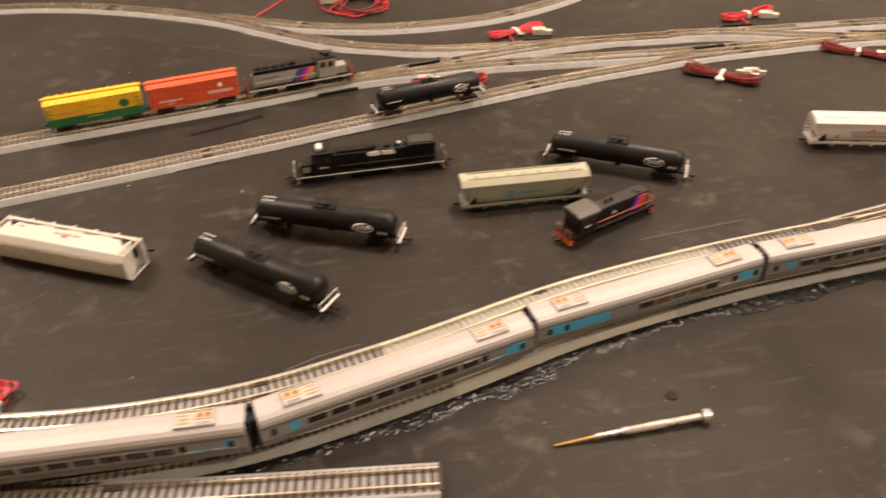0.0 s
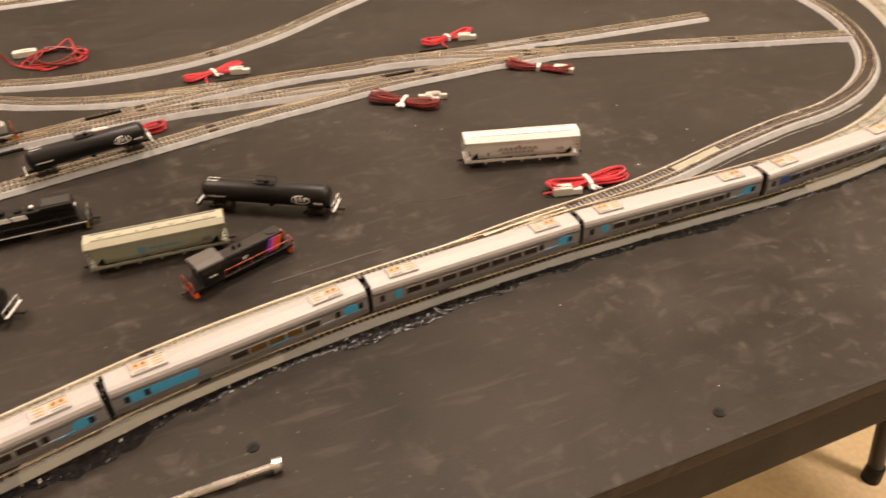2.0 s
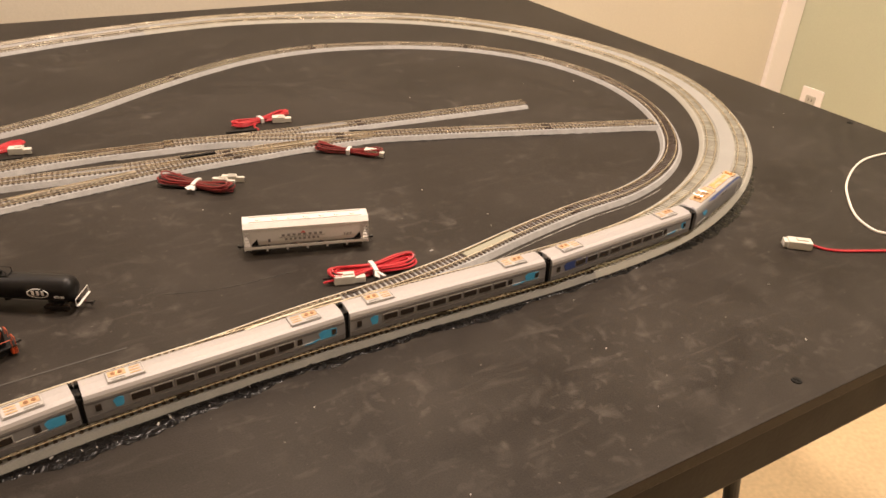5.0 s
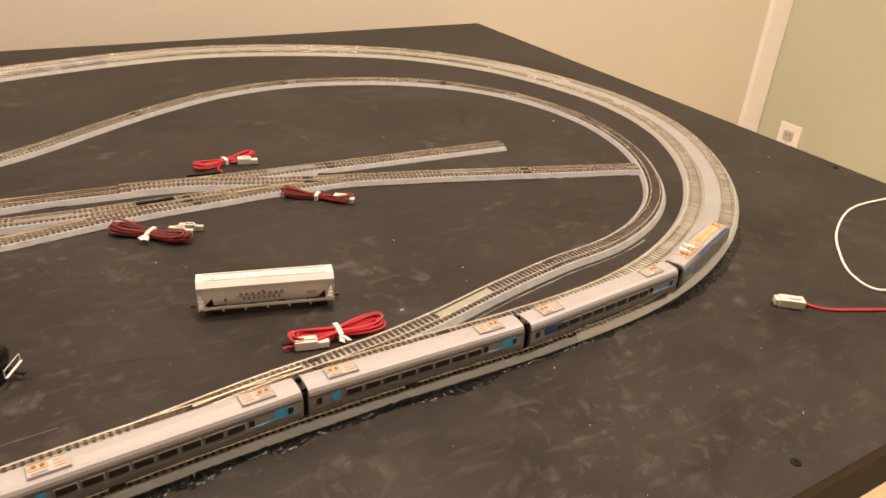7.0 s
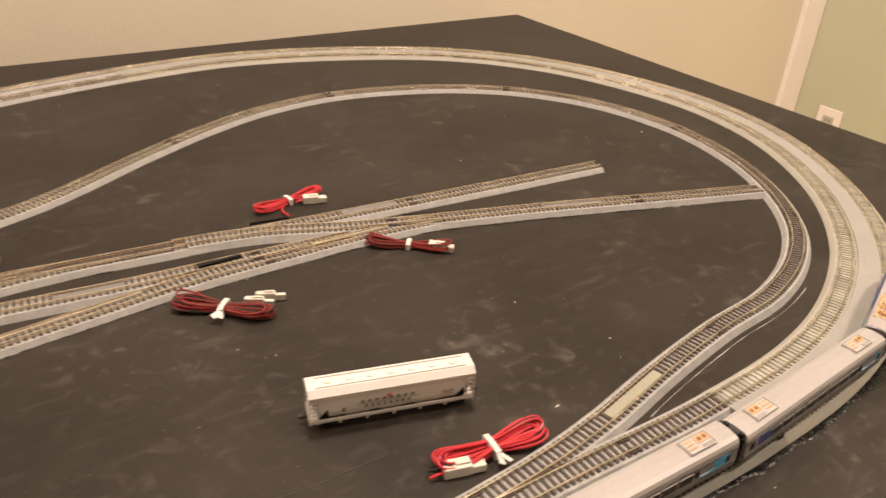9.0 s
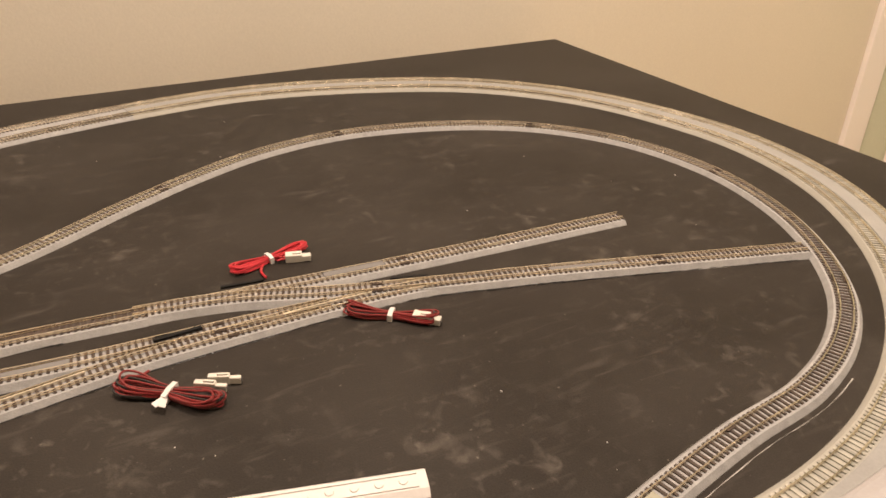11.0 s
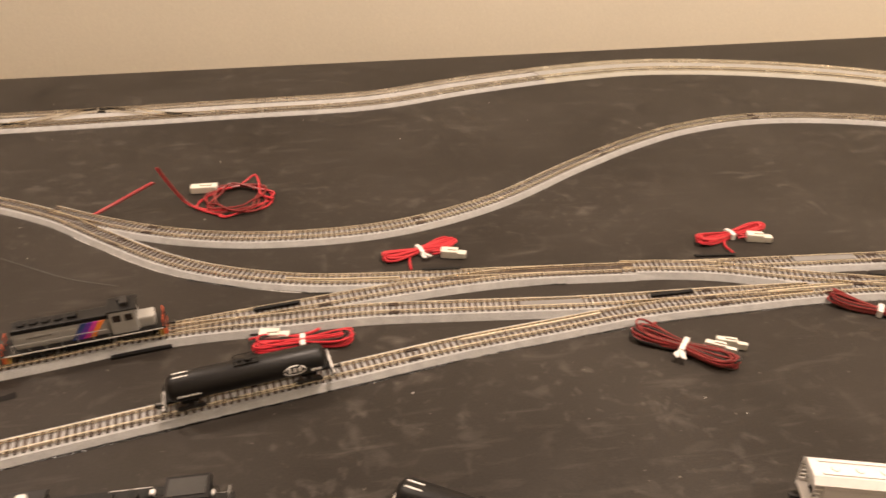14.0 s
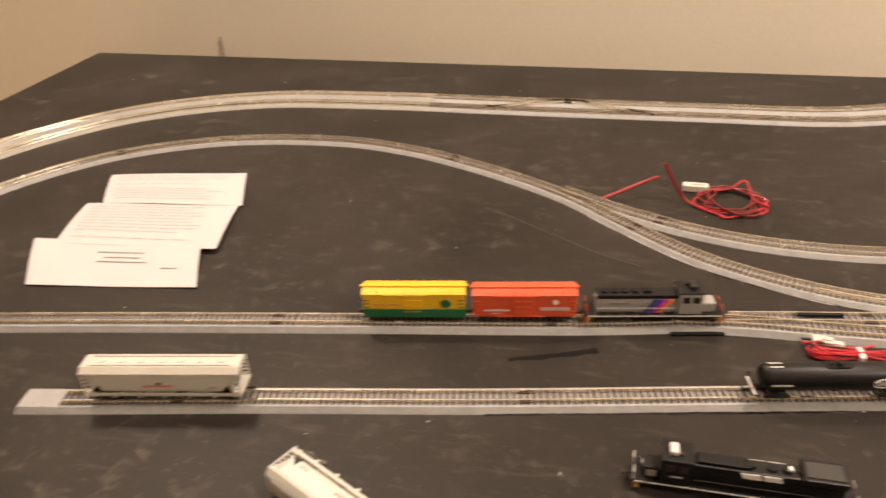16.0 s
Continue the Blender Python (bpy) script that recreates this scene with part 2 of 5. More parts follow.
AMBER_PRINT = blotched("worn_amber_print", (0.44, 0.37, 0.30), (0.55, 0.30, 0.10), 0.004)
GEAR_PRINT = blotched("bronze_and_white_roof_gear", (0.50, 0.38, 0.24), (0.34, 0.20, 0.09), 0.003)
DOT = mat("brown_fan_cap", (0.20, 0.085, 0.03), 0.5, size=0.004)
GOLD = mat("gilded_roof_gear", (0.60, 0.46, 0.30), 0.4, 0.4, size=0.004, vary=0.3)


# ---- mesh helpers ----
def part(name, bm, material, parent=None, label=""):
    me = bpy.data.meshes.new(name)
    bmesh.ops.recalc_face_normals(bm, faces=bm.faces)
    bm.to_mesh(me)
    bm.free()
    me.materials.append(material)
    ob = new(name, me)
    if parent is not None:
        ob.parent = parent
    if label:
        ob["label"] = label
    return ob


def thing(name, label, category, group="", kind=""):
    return tagged(new(name), label, category, group, kind)


def place(ob, x, y, z, rz=0.0, rx=0.0, ry=0.0):
    ob.matrix_basis = pose(x, y, z, rx, ry, rz)
    return ob


def box(bm, cx, cy, cz, sx, sy, sz, bevel=0.0, m=None):
    mm = Matrix.Translation((cx, cy, cz)) @ Matrix.Diagonal((sx, sy, sz, 1))
    if m is not None:
        mm = m @ mm
    r = bmesh.ops.create_cube(bm, size=1, matrix=mm)
    if bevel:
        es = list({e for v in r["verts"] for e in v.link_edges})
        bmesh.ops.bevel(bm, geom=es, offset=bevel, segments=2, affect="EDGES", profile=0.6)
    return bm


def bxm(cx, cy, cz, sx, sy, sz, bevel=0.0, m=None):
    return box(bmesh.new(), cx, cy, cz, sx, sy, sz, bevel, m)


def cyl(bm, a, b, r1, r2=None, seg=12):
    a, b = Vector(a), Vector(b)
    d = b - a
    m = Matrix.Translation((a + b) / 2) @ d.to_track_quat("Z", "Y").to_matrix().to_4x4()
    bmesh.ops.create_cone(bm, cap_ends=True, segments=seg, radius1=r1, radius2=r1 if r2 is None else r2, depth=d.length, matrix=m)
    return bm


def cym(a, b, r1, r2=None, seg=12):
    return cyl(bmesh.new(), a, b, r1, r2, seg)


def loft(bm, sections, closed=True, caps=True):
    rings = [[bm.verts.new(p) for p in s] for s in sections]
    k = len(rings[0])
    for r, s in zip(rings, rings[1:]):
        for i in range(k if closed else k - 1):
            bm.faces.new((r[i], r[(i + 1) % k], s[(i + 1) % k], s[i]))
    if caps and closed:
        bm.faces.new(rings[0])
        bm.faces.new(rings[-1])
    return bm


def extrude(prof, x0, x1):
    """A bar along x from a closed outline of (y, z)."""
    return loft(bmesh.new(), [[(x, y, z) for y, z in prof] for x in (x0, x1)])


def spline(pts, step=0.004):
    """A smooth line through the points, evenly spaced."""
    p = [Vector((*q, 0.0)[:3]) if len(q) == 2 else Vector(q) for q in pts]
    p = [2 * p[0] - p[1]] + p + [2 * p[-1] - p[-2]]
    fine = []
    for i in range(1, len(p) - 2):
        a, b, c, d = p[i - 1:i + 3]
        ta, tb, tc = (max((q - r).length, 1e-6) ** 0.5 for q, r in ((b, a), (c, b), (d, c)))
        m1 = (b - a) / ta - (c - a) / (ta + tb) + (c - b) / tb
        m2 = (c - b) / tb - (d - b) / (tb + tc) + (d - c) / tc
        for j in range(24):
            u = j / 24
            h1, h2, h3, h4 = 2*u**3 - 3*u**2 + 1, u**3 - 2*u**2 + u, -2*u**3 + 3*u**2, u**3 - u**2
            fine.append(h1 * b + h2 * tb * m1 + h3 * c + h4 * tb * m2)
    fine.append(p[-2])
    return resample(fine, step)


def resample(fine, step):
    out, need = [fine[0].copy()], step
    for a, b in zip(fine, fine[1:]):
        length, at = (b - a).length, 0.0
        while length - at >= need:
            at += need
            out.append(a.lerp(b, at / length))
            need = step
        need -= length - at
    if (fine[-1] - out[-1]).length > step * 0.3:
        out.append(fine[-1].copy())
    return out


def sides(line):
    """The unit vectors to the left of a level line at each of its points."""
    out = []
    for i in range(len(line)):
        d = line[min(i + 1, len(line) - 1)] - line[max(i - 1, 0)]
        d.z = 0
        d.normalize()
        out.append(Vector((-d.y, d.x, 0)))
    return out


def offset(line, d):
    return [p + d * s for p, s in zip(line, sides(line))]


def sweep(line, prof, bm=None):
    """prof: closed outline of (left, up) carried along the line."""
    bm = bm or bmesh.new()
    return loft(bm, [[p + s * a + Vector((0, 0, b)) for a, b in prof] for p, s in zip(line, sides(line))])


def tube(line, r, seg=6, bm=None):
    bm = bm or bmesh.new()
    rings, up = [], Vector((0, 0, 1))
    for i, p in enumerate(line):
        d = (line[min(i + 1, len(line) - 1)] - line[max(i - 1, 0)]).normalized()
        s = d.cross(up)
        if s.length < 0.05:
            s = d.cross(Vector((1, 0, 0)))
        s.normalize()
        w = s.cross(d)
        rings.append([p + r * (math.cos(k * math.tau / seg) * s + math.sin(k * math.tau / seg) * w) for k in range(seg)])
    return loft(bm, rings)


# ---- setting: the room and the table, on axes turned 19 degrees ----
AX = pose(0, 0, 0, 0, 0, 19.0)
U0, U1, V0, V1 = -2.60, 2.555, -2.30, 1.40
T = 0.10


def room_wall(name, u0, u1, v0, v1, material, z0=FLOOR_Z, z1=CEIL_Z, label="", category="wall"):
    bm = bxm((u0 + u1) / 2, (v0 + v1) / 2, (z0 + z1) / 2, u1 - u0, v1 - v0, z1 - z0, 0, AX)
    return tagged(part(name, bm, material), label, category, kind="structure")


room_wall("wall_north", U0, U1, V1, V1 + T, WALL_TAN, label="plain cream painted wall behind the table")
room_wall("wall_east", U1, U1 + T, V0 - T, V1 + T, WALL_SHADED, label="painted wall with an outlet, its shade put into a darker greenish colour")
room_wall("wall_south", U0, U1, V0 - T, V0, WALL_TAN, label="plain cream painted wall")
room_wall("wall_west", U0 - T, U0, V0 - T, V1 + T, WALL_TAN, label="plain cream painted wall")
room_wall("floor", U0 - T, U1 + T, V0 - T, V1 + T, FLOORM, FLOOR_Z - 0.05, FLOOR_Z, "warm tan floor with faint mottling", "floor")
room_wall("ceiling", U0 - T, U1 + T, V0 - T, V1 + T, CEIL, CEIL_Z, CEIL_Z + 0.05, "plain white ceiling", "ceiling")
bm = bxm(U1 - 0.047, V1 - 0.008, 0.475, 0.090, 0.016, 2.40, 0.003, AX)
tagged(part("trim", bm, TRIM), "white painted upright trim board in the corner", "trim", kind="structure")
for k, (a, b, c, d) in enumerate(((U0, U1 - 0.094, V1 - 0.014, V1), (U1 - 0.014, U1, V0, V1 - 0.018))):
    bm = bxm((a + b) / 2, (c + d) / 2, FLOOR_Z + 0.05, b - a, d - c, 0.10, 0.003, AX)
    tagged(part("baseboard", bm, TRIM), "white painted baseboard", "baseboard", kind="structure")


def outlet():
    o = thing("wall_outlet", "white double wall outlet on a screwed plate", "outlet")
    part("plate", bxm(0, 0, 0, 0.006, 0.074, 0.118, 0.002), TRIM, o)
    for z in (-0.021, 0.021):
        s = part("socket", bxm(-0.0032, 0, z, 0.004, 0.034, 0.030, 0.003), CREAM_PL, o)
        for y in (-0.006, 0.006):
            part("slot", bxm(-0.0055, y, z + 0.003, 0.0012, 0.002, 0.008), PRINT_K, s)
    part("screw_head", cym((-0.002, 0, 0), (-0.0045, 0, 0), 0.003, seg=10), STEEL, o)
    return o


OUT = AX @ Vector((U1 - 0.003, 1.272, -0.412))
place(outlet(), OUT.x, OUT.y, OUT.z, 19)


def table():
    t = thing("layout_table", "black painted plywood table with scuffed top and framed edge", "table")
    u0, u1, v0, v1 = -0.812, 1.378, 0.126, 1.320
    cu, cv = (u0 + u1) / 2, (v0 + v1) / 2
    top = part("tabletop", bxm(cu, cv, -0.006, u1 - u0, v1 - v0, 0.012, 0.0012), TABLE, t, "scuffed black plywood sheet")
    for a, b, c, d in ((u0 + .002, u1 - .002, v0 + .002, v0 + .022), (u0 + .002, u1 - .002, v1 - .022, v1 - .002), (u0 + .002, u0 + .022, v0 + .024, v1 - .024), (u1 - .022, u1 - .002, v0 + .024, v1 - .024)):
        part("apron", bxm((a + b) / 2, (c + d) / 2, -0.0335, b - a, d - c, 0.043, 0.002), BLACK_EDGE, t)
    for u in (u0 + 0.45, cu, u1 - 0.45):
        part("crossbeam", bxm(u, cv, -0.0335, 0.02, v1 - v0 - 0.06, 0.043, 0.002), BLACK_EDGE, t)
    for su, sv in ((1, 0), (1, 1), (0, 0), (0, 1)):
        fu = u1 - 0.091 if su else u0 + 0.091
        fv = v0 + 0.249 if not sv else v1 - 0.259
        lean = 0.014 * (-1 if su else 1)
        leg = part("leg", cym((fu, fv, FLOOR_Z + 0.02), (fu + lean, fv + (0.118 if not sv else -0.118), -0.0555), 0.0125, seg=16), BLACK_STEEL, t, "black steel tube leg")
        part("rubber_foot", cym((fu, fv, FLOOR_Z), (fu, fv, FLOOR_Z + 0.035), 0.0155, 0.0145, 16), BLACK_PL, leg)
        part("brace", cym((fu + lean * 0.85, fv + (0.100 if not sv else -0.100), -0.15), (fu + lean * 0.95 - 0.16 * (1 if su else -1), fv + (0.112 if not sv else -0.112), -0.0555), 0.005, seg=10), BLACK_STEEL, leg)
    t.matrix_basis = AX
    return t


table()


# ---- tracks ----
RAIL_TOP = 0.0068
BED_PROF = [(-0.0125, 0.0), (-0.0120, 0.0008), (-0.0094, 0.0040), (0.0094, 0.0040), (0.0120, 0.0008), (0.0125, 0.0)]
tie_mesh = {}


def tie_box(material, width, z):
    key = (material.name, width, z)
    if key not in tie_mesh:
        bm = bxm(0, 0, z + 0.00445, 0.0021, width, 0.0009)
        me = bpy.data.meshes.new("tie")
        bm.to_mesh(me)
        bm.free()
        me.materials.append(material)
        tie_mesh[key] = me
    return tie_mesh[key]


def add_ties(parent, line, z, material, width=0.0150, gap=0.0047):
    """Ties across the line, each a piece of its own."""
    pts = resample(line, gap)
    me = tie_box(material, width, z)
    for p, s in zip(pts, sides(pts)):
        o = new("tie", me)
        o.parent = parent
        o.matrix_basis = pose(p.x, p.y, 0, 0, 0, math.degrees(math.atan2(-s.x, s.y)))


def add_rails(parent, line, z):
    for d in (-0.0049, 0.0049):
        part("rail", sweep(offset(line, d), [(-0.0006, z + 0.0044), (-0.0006, z + 0.0050), (-0.00042, z + 0.0054), (-0.00042, z + 0.0068), (0.00042, z + 0.0068), (0.00042, z + 0.0054), (0.0006, z + 0.0050), (0.0006, z + 0.0044)]), RAIL, parent)


def add_joiners(parent, line, z, every, start):
    """Dark rail joiner clips where two pieces meet."""
    sd = sides(line)
    step = (line[1] - line[0]).length
    i = int(start / step)
    while i < len(line) - 3:
        p, s = line[i], sd[i]
        a = math.atan2(-s.x, s.y)
        bm = bmesh.new()
        m = Matrix.Translation(p) @ Matrix.Rotation(a, 4, "Z")
        for d in (-0.0049, 0.0049):
            box(bm, 0, d + 0.0011, z + 0.0049, 0.0085, 0.0012, 0.0012, 0, m)
            box(bm, 0, d - 0.0011, z + 0.0049, 0.0085, 0.0012, 0.0012, 0, m)
        part("joiner", bm, TIE, parent)
        i += int(every / step)


def track(label, pts, z=0.0, single=True, bed=None, ties=None, line=None, every=0.248, start=0.12, group="model railway track"):
    line = line or spline(pts, 0.004)
    k = math.ceil(len(line) / 250)
    n = math.ceil(len(line) / k)
    for i in range(k):
        seg = line[i * n:(i + 1) * n + 1]
        t = thing("model_track", label, "track", group)
        part("roadbed", sweep(seg, [(a, b + (z if b > 0.001 else 0)) for a, b in BED_PROF]), bed or BED, t)
        add_ties(t, seg, z, ties or TIE)
        add_rails(t, seg, z)
        add_joiners(t, seg, z, every, start)
    return t, line


# the inner edge of the double main line, from the front straight round the right and back
EDGE = [(-0.8239, 0.3721), (-0.6976, 0.2740), (-0.4846, 0.2454), (-0.3163, 0.2538), (-0.1443, 0.2662), (-0.0267, 0.3001), (0.0558, 0.3449), (0.1649, 0.4153), (0.2658, 0.4669), (0.4012, 0.5236),
        (0.5093, 0.5624), (0.6210, 0.5997), (0.7218, 0.6435), (0.7927, 0.6922), (0.8630, 0.7677), (0.9182, 0.8718), (0.9444, 0.9935), (0.9358, 1.0908), (0.9015, 1.1782), (0.7959, 1.3090),
        (0.6601, 1.3816), (0.5057, 1.3992), (0.3397, 1.3790), (0.2269, 1.3310), (0.1030, 1.2572), (-0.0100, 1.1788), (-0.1741, 1.1160), (-0.3988, 1.0333), (-0.5656, 0.9746), (-0.7289, 0.8994),
        (-0.8467, 0.7817), (-0.8983, 0.6350), (-0.8914, 0.4851), (-0.8239, 0.3721)]
edge = spline(EDGE, 0.004)
inner_line, outer_line = offset(edge, -0.0128), offset(edge, -0.0475)


def cut(line, a, b):
    """The stretch of a line between the points nearest to a and b."""
    i = min(range(len(line)), key=lambda k: (line[k] - Vector((*a, 0))).length)
    j = min(range(len(line)), key=lambda k: (line[k] - Vector((*b, 0))).length)
    return line[i:j + 1] if i < j else line[i:] + line[1:j + 1]


FRONT_R = (0.6558, 0.5771)
# front straight: two single tracks side by side, pale concrete pieces in their middle
for nm, ln, a, b, bedm, tiem, lab in (
        ("outer", outer_line, (-0.4834, 0.1783), (0.1064, 0.3109), BED_DARK, TIE, "grey roadbed track with dark ties, front outer line"),
        ("outer", outer_line, (0.1064, 0.3109), (0.2419, 0.3953), CONCRETE, CONCRETE, "pale concrete-tie track piece, front outer line"),
        ("outer", outer_line, (0.2419, 0.3953), FRONT_R, BED_DARK, TIE, "grey roadbed track with dark ties, front outer line"),
        ("inner", inner_line, (-0.4843, 0.2292), (0.0586, 0.3342), BED, TIE, "light grey roadbed track with dark ties, front inner line"),
        ("inner", inner_line, (0.0586, 0.3342), (0.2770, 0.4589), CONCRETE, CONCRETE, "pale concrete-tie track piece, front inner line"),
        ("inner", inner_line, (0.2770, 0.4589), (0.6393, 0.5933), BED, TIE, "light grey roadbed track with dark ties, front inner line")):
    track(lab, None, 0.0, True, bedm, tiem, line=cut(ln, a, b), every=0.186)

# double concrete curve on the right, double track along the back and round the left
DBL = [(-0.0300, 0.0), (-0.0292, 0.0012), (-0.0262, 0.0040), (0.0262, 0.0040), (0.0292, 0.0012), (0.0300, 0.0)]
mid_line = offset(edge, -0.0300)
for a, b, lab, bedm, tiem in (((0.6452, 0.5831), (0.1884, 1.3313), "pale double-track curve with concrete ties and grey centre strip", CONCRETE, TIE_PALE),
                              ((0.1884, 1.3313), (-0.1571, 1.1409), "double track with brown ties on light grey roadbed", BED, TIE),
                              ((-0.1571, 1.1409), (-0.5100, 1.0154), "double track crossover with bright rails", BED, TIE),
                              ((-0.5100, 1.0154), (-0.4841, 0.2140), "pale double-track curve with concrete ties and grey centre strip", CONCRETE, TIE_PALE)):
    t = thing("model_double_track", lab, "track", "model railway track")
    line = cut(mid_line, a, b)
    part("roadbed", sweep(line, DBL), bedm, t)
    for d in (-0.0172, 0.0172):
        sub = offset(line, d)
        add_ties(t, sub, 0.0, tiem)
        add_rails(t, sub, 0.0)
    if tiem is TIE_PALE:
        part("centre_strip", sweep(line, [(-0.0085, 0.0039), (-0.0080, 0.0052), (0.0080, 0.0052), (0.0085, 0.0039)]), STRIP, t, "smooth light grey strip between the tracks")
    if "crossover" in lab:
        n = len(line)
        for i0, i1, s in ((int(n * .22), int(n * .52), 1), (int(n * .50), int(n * .80), -1)):
            seg = line[i0:i1]
            sd = sides(line)
            pth = [p + sd[i0 + k] * (s * 0.0172 * math.cos(math.pi * k / (len(seg) - 1))) for k, p in enumerate(seg)]
            for d in (-0.0049, 0.0049):
                part("crossing_rail", sweep(offset(pth, d), [(-0.00045, 0.0044), (-0.00045, 0.0071), (0.00045, 0.0071), (0.00045, 0.0044)]), RAIL, t)
            for k in (0.12, 0.88):
                q = pth[int(k * (len(pth) - 1))]
                part("switch_bar", bxm(q.x, q.y, 0.0055, 0.034, 0.0032, 0.0022, 0.0004, Matrix.Identity(4)), BLACK_PL, t)

# inner loop, right half, from the front turnout round to the left turnout
_, loop_line = track("inner loop track with brown ties on light grey roadbed",
      [(0.3572, 0.4920), (0.4257, 0.5265), (0.4731, 0.5472), (0.5140, 0.5657), (0.5590, 0.5903), (0.6191, 0.6284), (0.6861, 0.6669), (0.7534, 0.7002), (0.8076, 0.7438), (0.8493, 0.8003), (0.8768, 0.8767), (0.8852, 0.9602),
       (0.8668, 1.0583), (0.8062, 1.1567), (0.7137, 1.2201), (0.6042, 1.2432), (0.4646, 1.2266), (0.3688, 1.1779), (0.3029, 1.1189), (0.2438, 1.0505), (0.1592, 0.9444), (0.0769, 0.8816), (-0.0242, 0.8452), (-0.0996, 0.8369), (-0.1761, 0.8435), (-0.2424, 0.8569)], 0.0003, True)
# left loop and the ladder to the spur
_, left_line = track("curved loop track running into the yard ladder and spur",
      [(-0.6779, 0.3222), (-0.7562, 0.3865), (-0.8104, 0.4703), (-0.8143, 0.5678), (-0.7743, 0.6874), (-0.6801, 0.7893), (-0.5487, 0.8552), (-0.4585, 0.8726), (-0.3536, 0.8695), (-0.2364, 0.8480), (-0.1657, 0.8207), (-0.0941, 0.7949),
       (-0.0366, 0.7853), (0.0325, 0.7866), (0.0893, 0.7977), (0.1838, 0.8224), (0.3674, 0.8687), (0.5453, 0.9157), (0.7205, 0.9639)], 0.0, True, start=0.2)
track("yard track with brown ties under the boxcars",
      [(-0.9662, 0.1827), (-0.7551, 0.3052), (-0.5641, 0.4178), (-0.2918, 0.5662), (-0.1329, 0.6514), (-0.0396, 0.7068), (0.0574, 0.7585), (0.1221, 0.7913), (0.2001, 0.8239), (0.2971, 0.8502)], 0.0006, True, start=0.21)
track("yard connecting track with brown ties",
      [(-0.0726, 0.6877), (-0.0238, 0.7097), (0.0348, 0.7314), (0.0939, 0.7532), (0.1595, 0.7697), (0.2598, 0.7939), (0.3631, 0.8242), (0.4350, 0.8438)], 0.0009, True, start=0.20)
_, siding_line = track("yard siding with brown ties ending in a stub",
      [(-0.4262, 0.3858), (-0.3062, 0.4545), (-0.1623, 0.5343), (-0.0024, 0.6270), (0.0957, 0.6833), (0.1665, 0.7240), (0.2374, 0.7601), (0.3015, 0.7919), (0.3781, 0.8213), (0.4486, 0.8456), (0.5172, 0.8631), (0.5882, 0.8705)], 0.0003, True, start=0.085)
_, lead_line = track("yard lead track with brown ties ending at the inner loop",
      [(0.2873, 0.8496), (0.3261, 0.8576), (0.3669, 0.8621), (0.4336, 0.8606), (0.5171, 0.8640), (0.6173, 0.8704), (0.7559, 0.8755), (0.8632, 0.8796)], 0.0012, True, start=0.19)
track("short track length with dark ties at the table front",
      [(-0.4040, 0.1933), (-0.1985, 0.1975), (-0.0419, 0.2216), (0.0287, 0.2348), (0.1078, 0.2501)], 0.0, True, start=0.1)


# polished closure rails of the turnouts
for nm, ln, a, b, d in (("front", loop_line, (0.385, 0.508), (0.455, 0.541), 0.0), ("yard", siding_line, (0.17, 0.726), (0.27, 0.777), 0.0022), ("ladder", left_line, (0.02, 0.786), (0.11, 0.803), -0.0022), ("lead", siding_line, (0.40, 0.829), (0.47, 0.851), 0.002)):
    o = tagged(part("closure_rail", sweep(offset(cut(ln, a, b), d), [(-0.0007, 0.0046), (-0.0007, 0.0070), (0.0007, 0.0070), (0.0007, 0.0046)]), GLEAM), "polished metal closure rail of a turnout", "track")


def bumper_end():
    o = thing("track_end_block", "plain grey plastic end block of the siding", "track")
    prof = [(-0.0125, 0.0), (-0.0094, 0.0046), (0.0094, 0.0046), (0.0125, 0.0)]
    bm = loft(bmesh.new(), [[(x, y, z * k) for y, z in prof] for x, k in ((-0.0230, 0.70), (-0.0215, 1.0), (0.0100, 1.0))])
    part("block", bm, BED, o)
    return place(o, -0.4352, 0.3808, 0.0, 28.5)


bumper_end()


def strip(name, a, b, width, z, height, material, label, category):
    """A straight low bar between two places on the ground plan."""
    a, b = Vector((*a, 0)), Vector((*b, 0))
    ang = math.degrees(math.atan2(b.y - a.y, b.x - a.x))
    o = tagged(part(name, bxm(0, 0, height / 2, (b - a).length, width, height, min(height, width) * 0.15), material), label, category)
    return place(o, (a.x + b.x) / 2, (a.y + b.y) / 2, z, ang)


for a, b in (((0.3492, 0.8755), (0.3829, 0.8832)), ((0.4853, 0.8718), (0.5174, 0.8720)), ((0.3091, 0.8089), (0.3417, 0.8214)), ((0.0099, 0.7363), (0.0410, 0.7525)), ((0.1251, 0.8137), (0.1562, 0.8218))):
    strip("switch_machine_cover", a, b, 0.0034, 0.0058, 0.0022, BLACK_PL, "black plastic turnout motor cover beside the rails", "turnout")
for a, b, m in (((0.2092, 0.7807), (0.2569, 0.7933), PAD), ((0.4314, 0.8862), (0.4828, 0.8997), PAD), ((0.6211, 0.8707), (0.6841, 0.8733), PAD), ((0.5609, 0.5910), (0.6117, 0.6236), PAD_PALE)):
    strip("turnout_pad", a, b, 0.0070, 0.0040, 0.0022, m, "smooth grey plastic plate between the rails", "turnout")


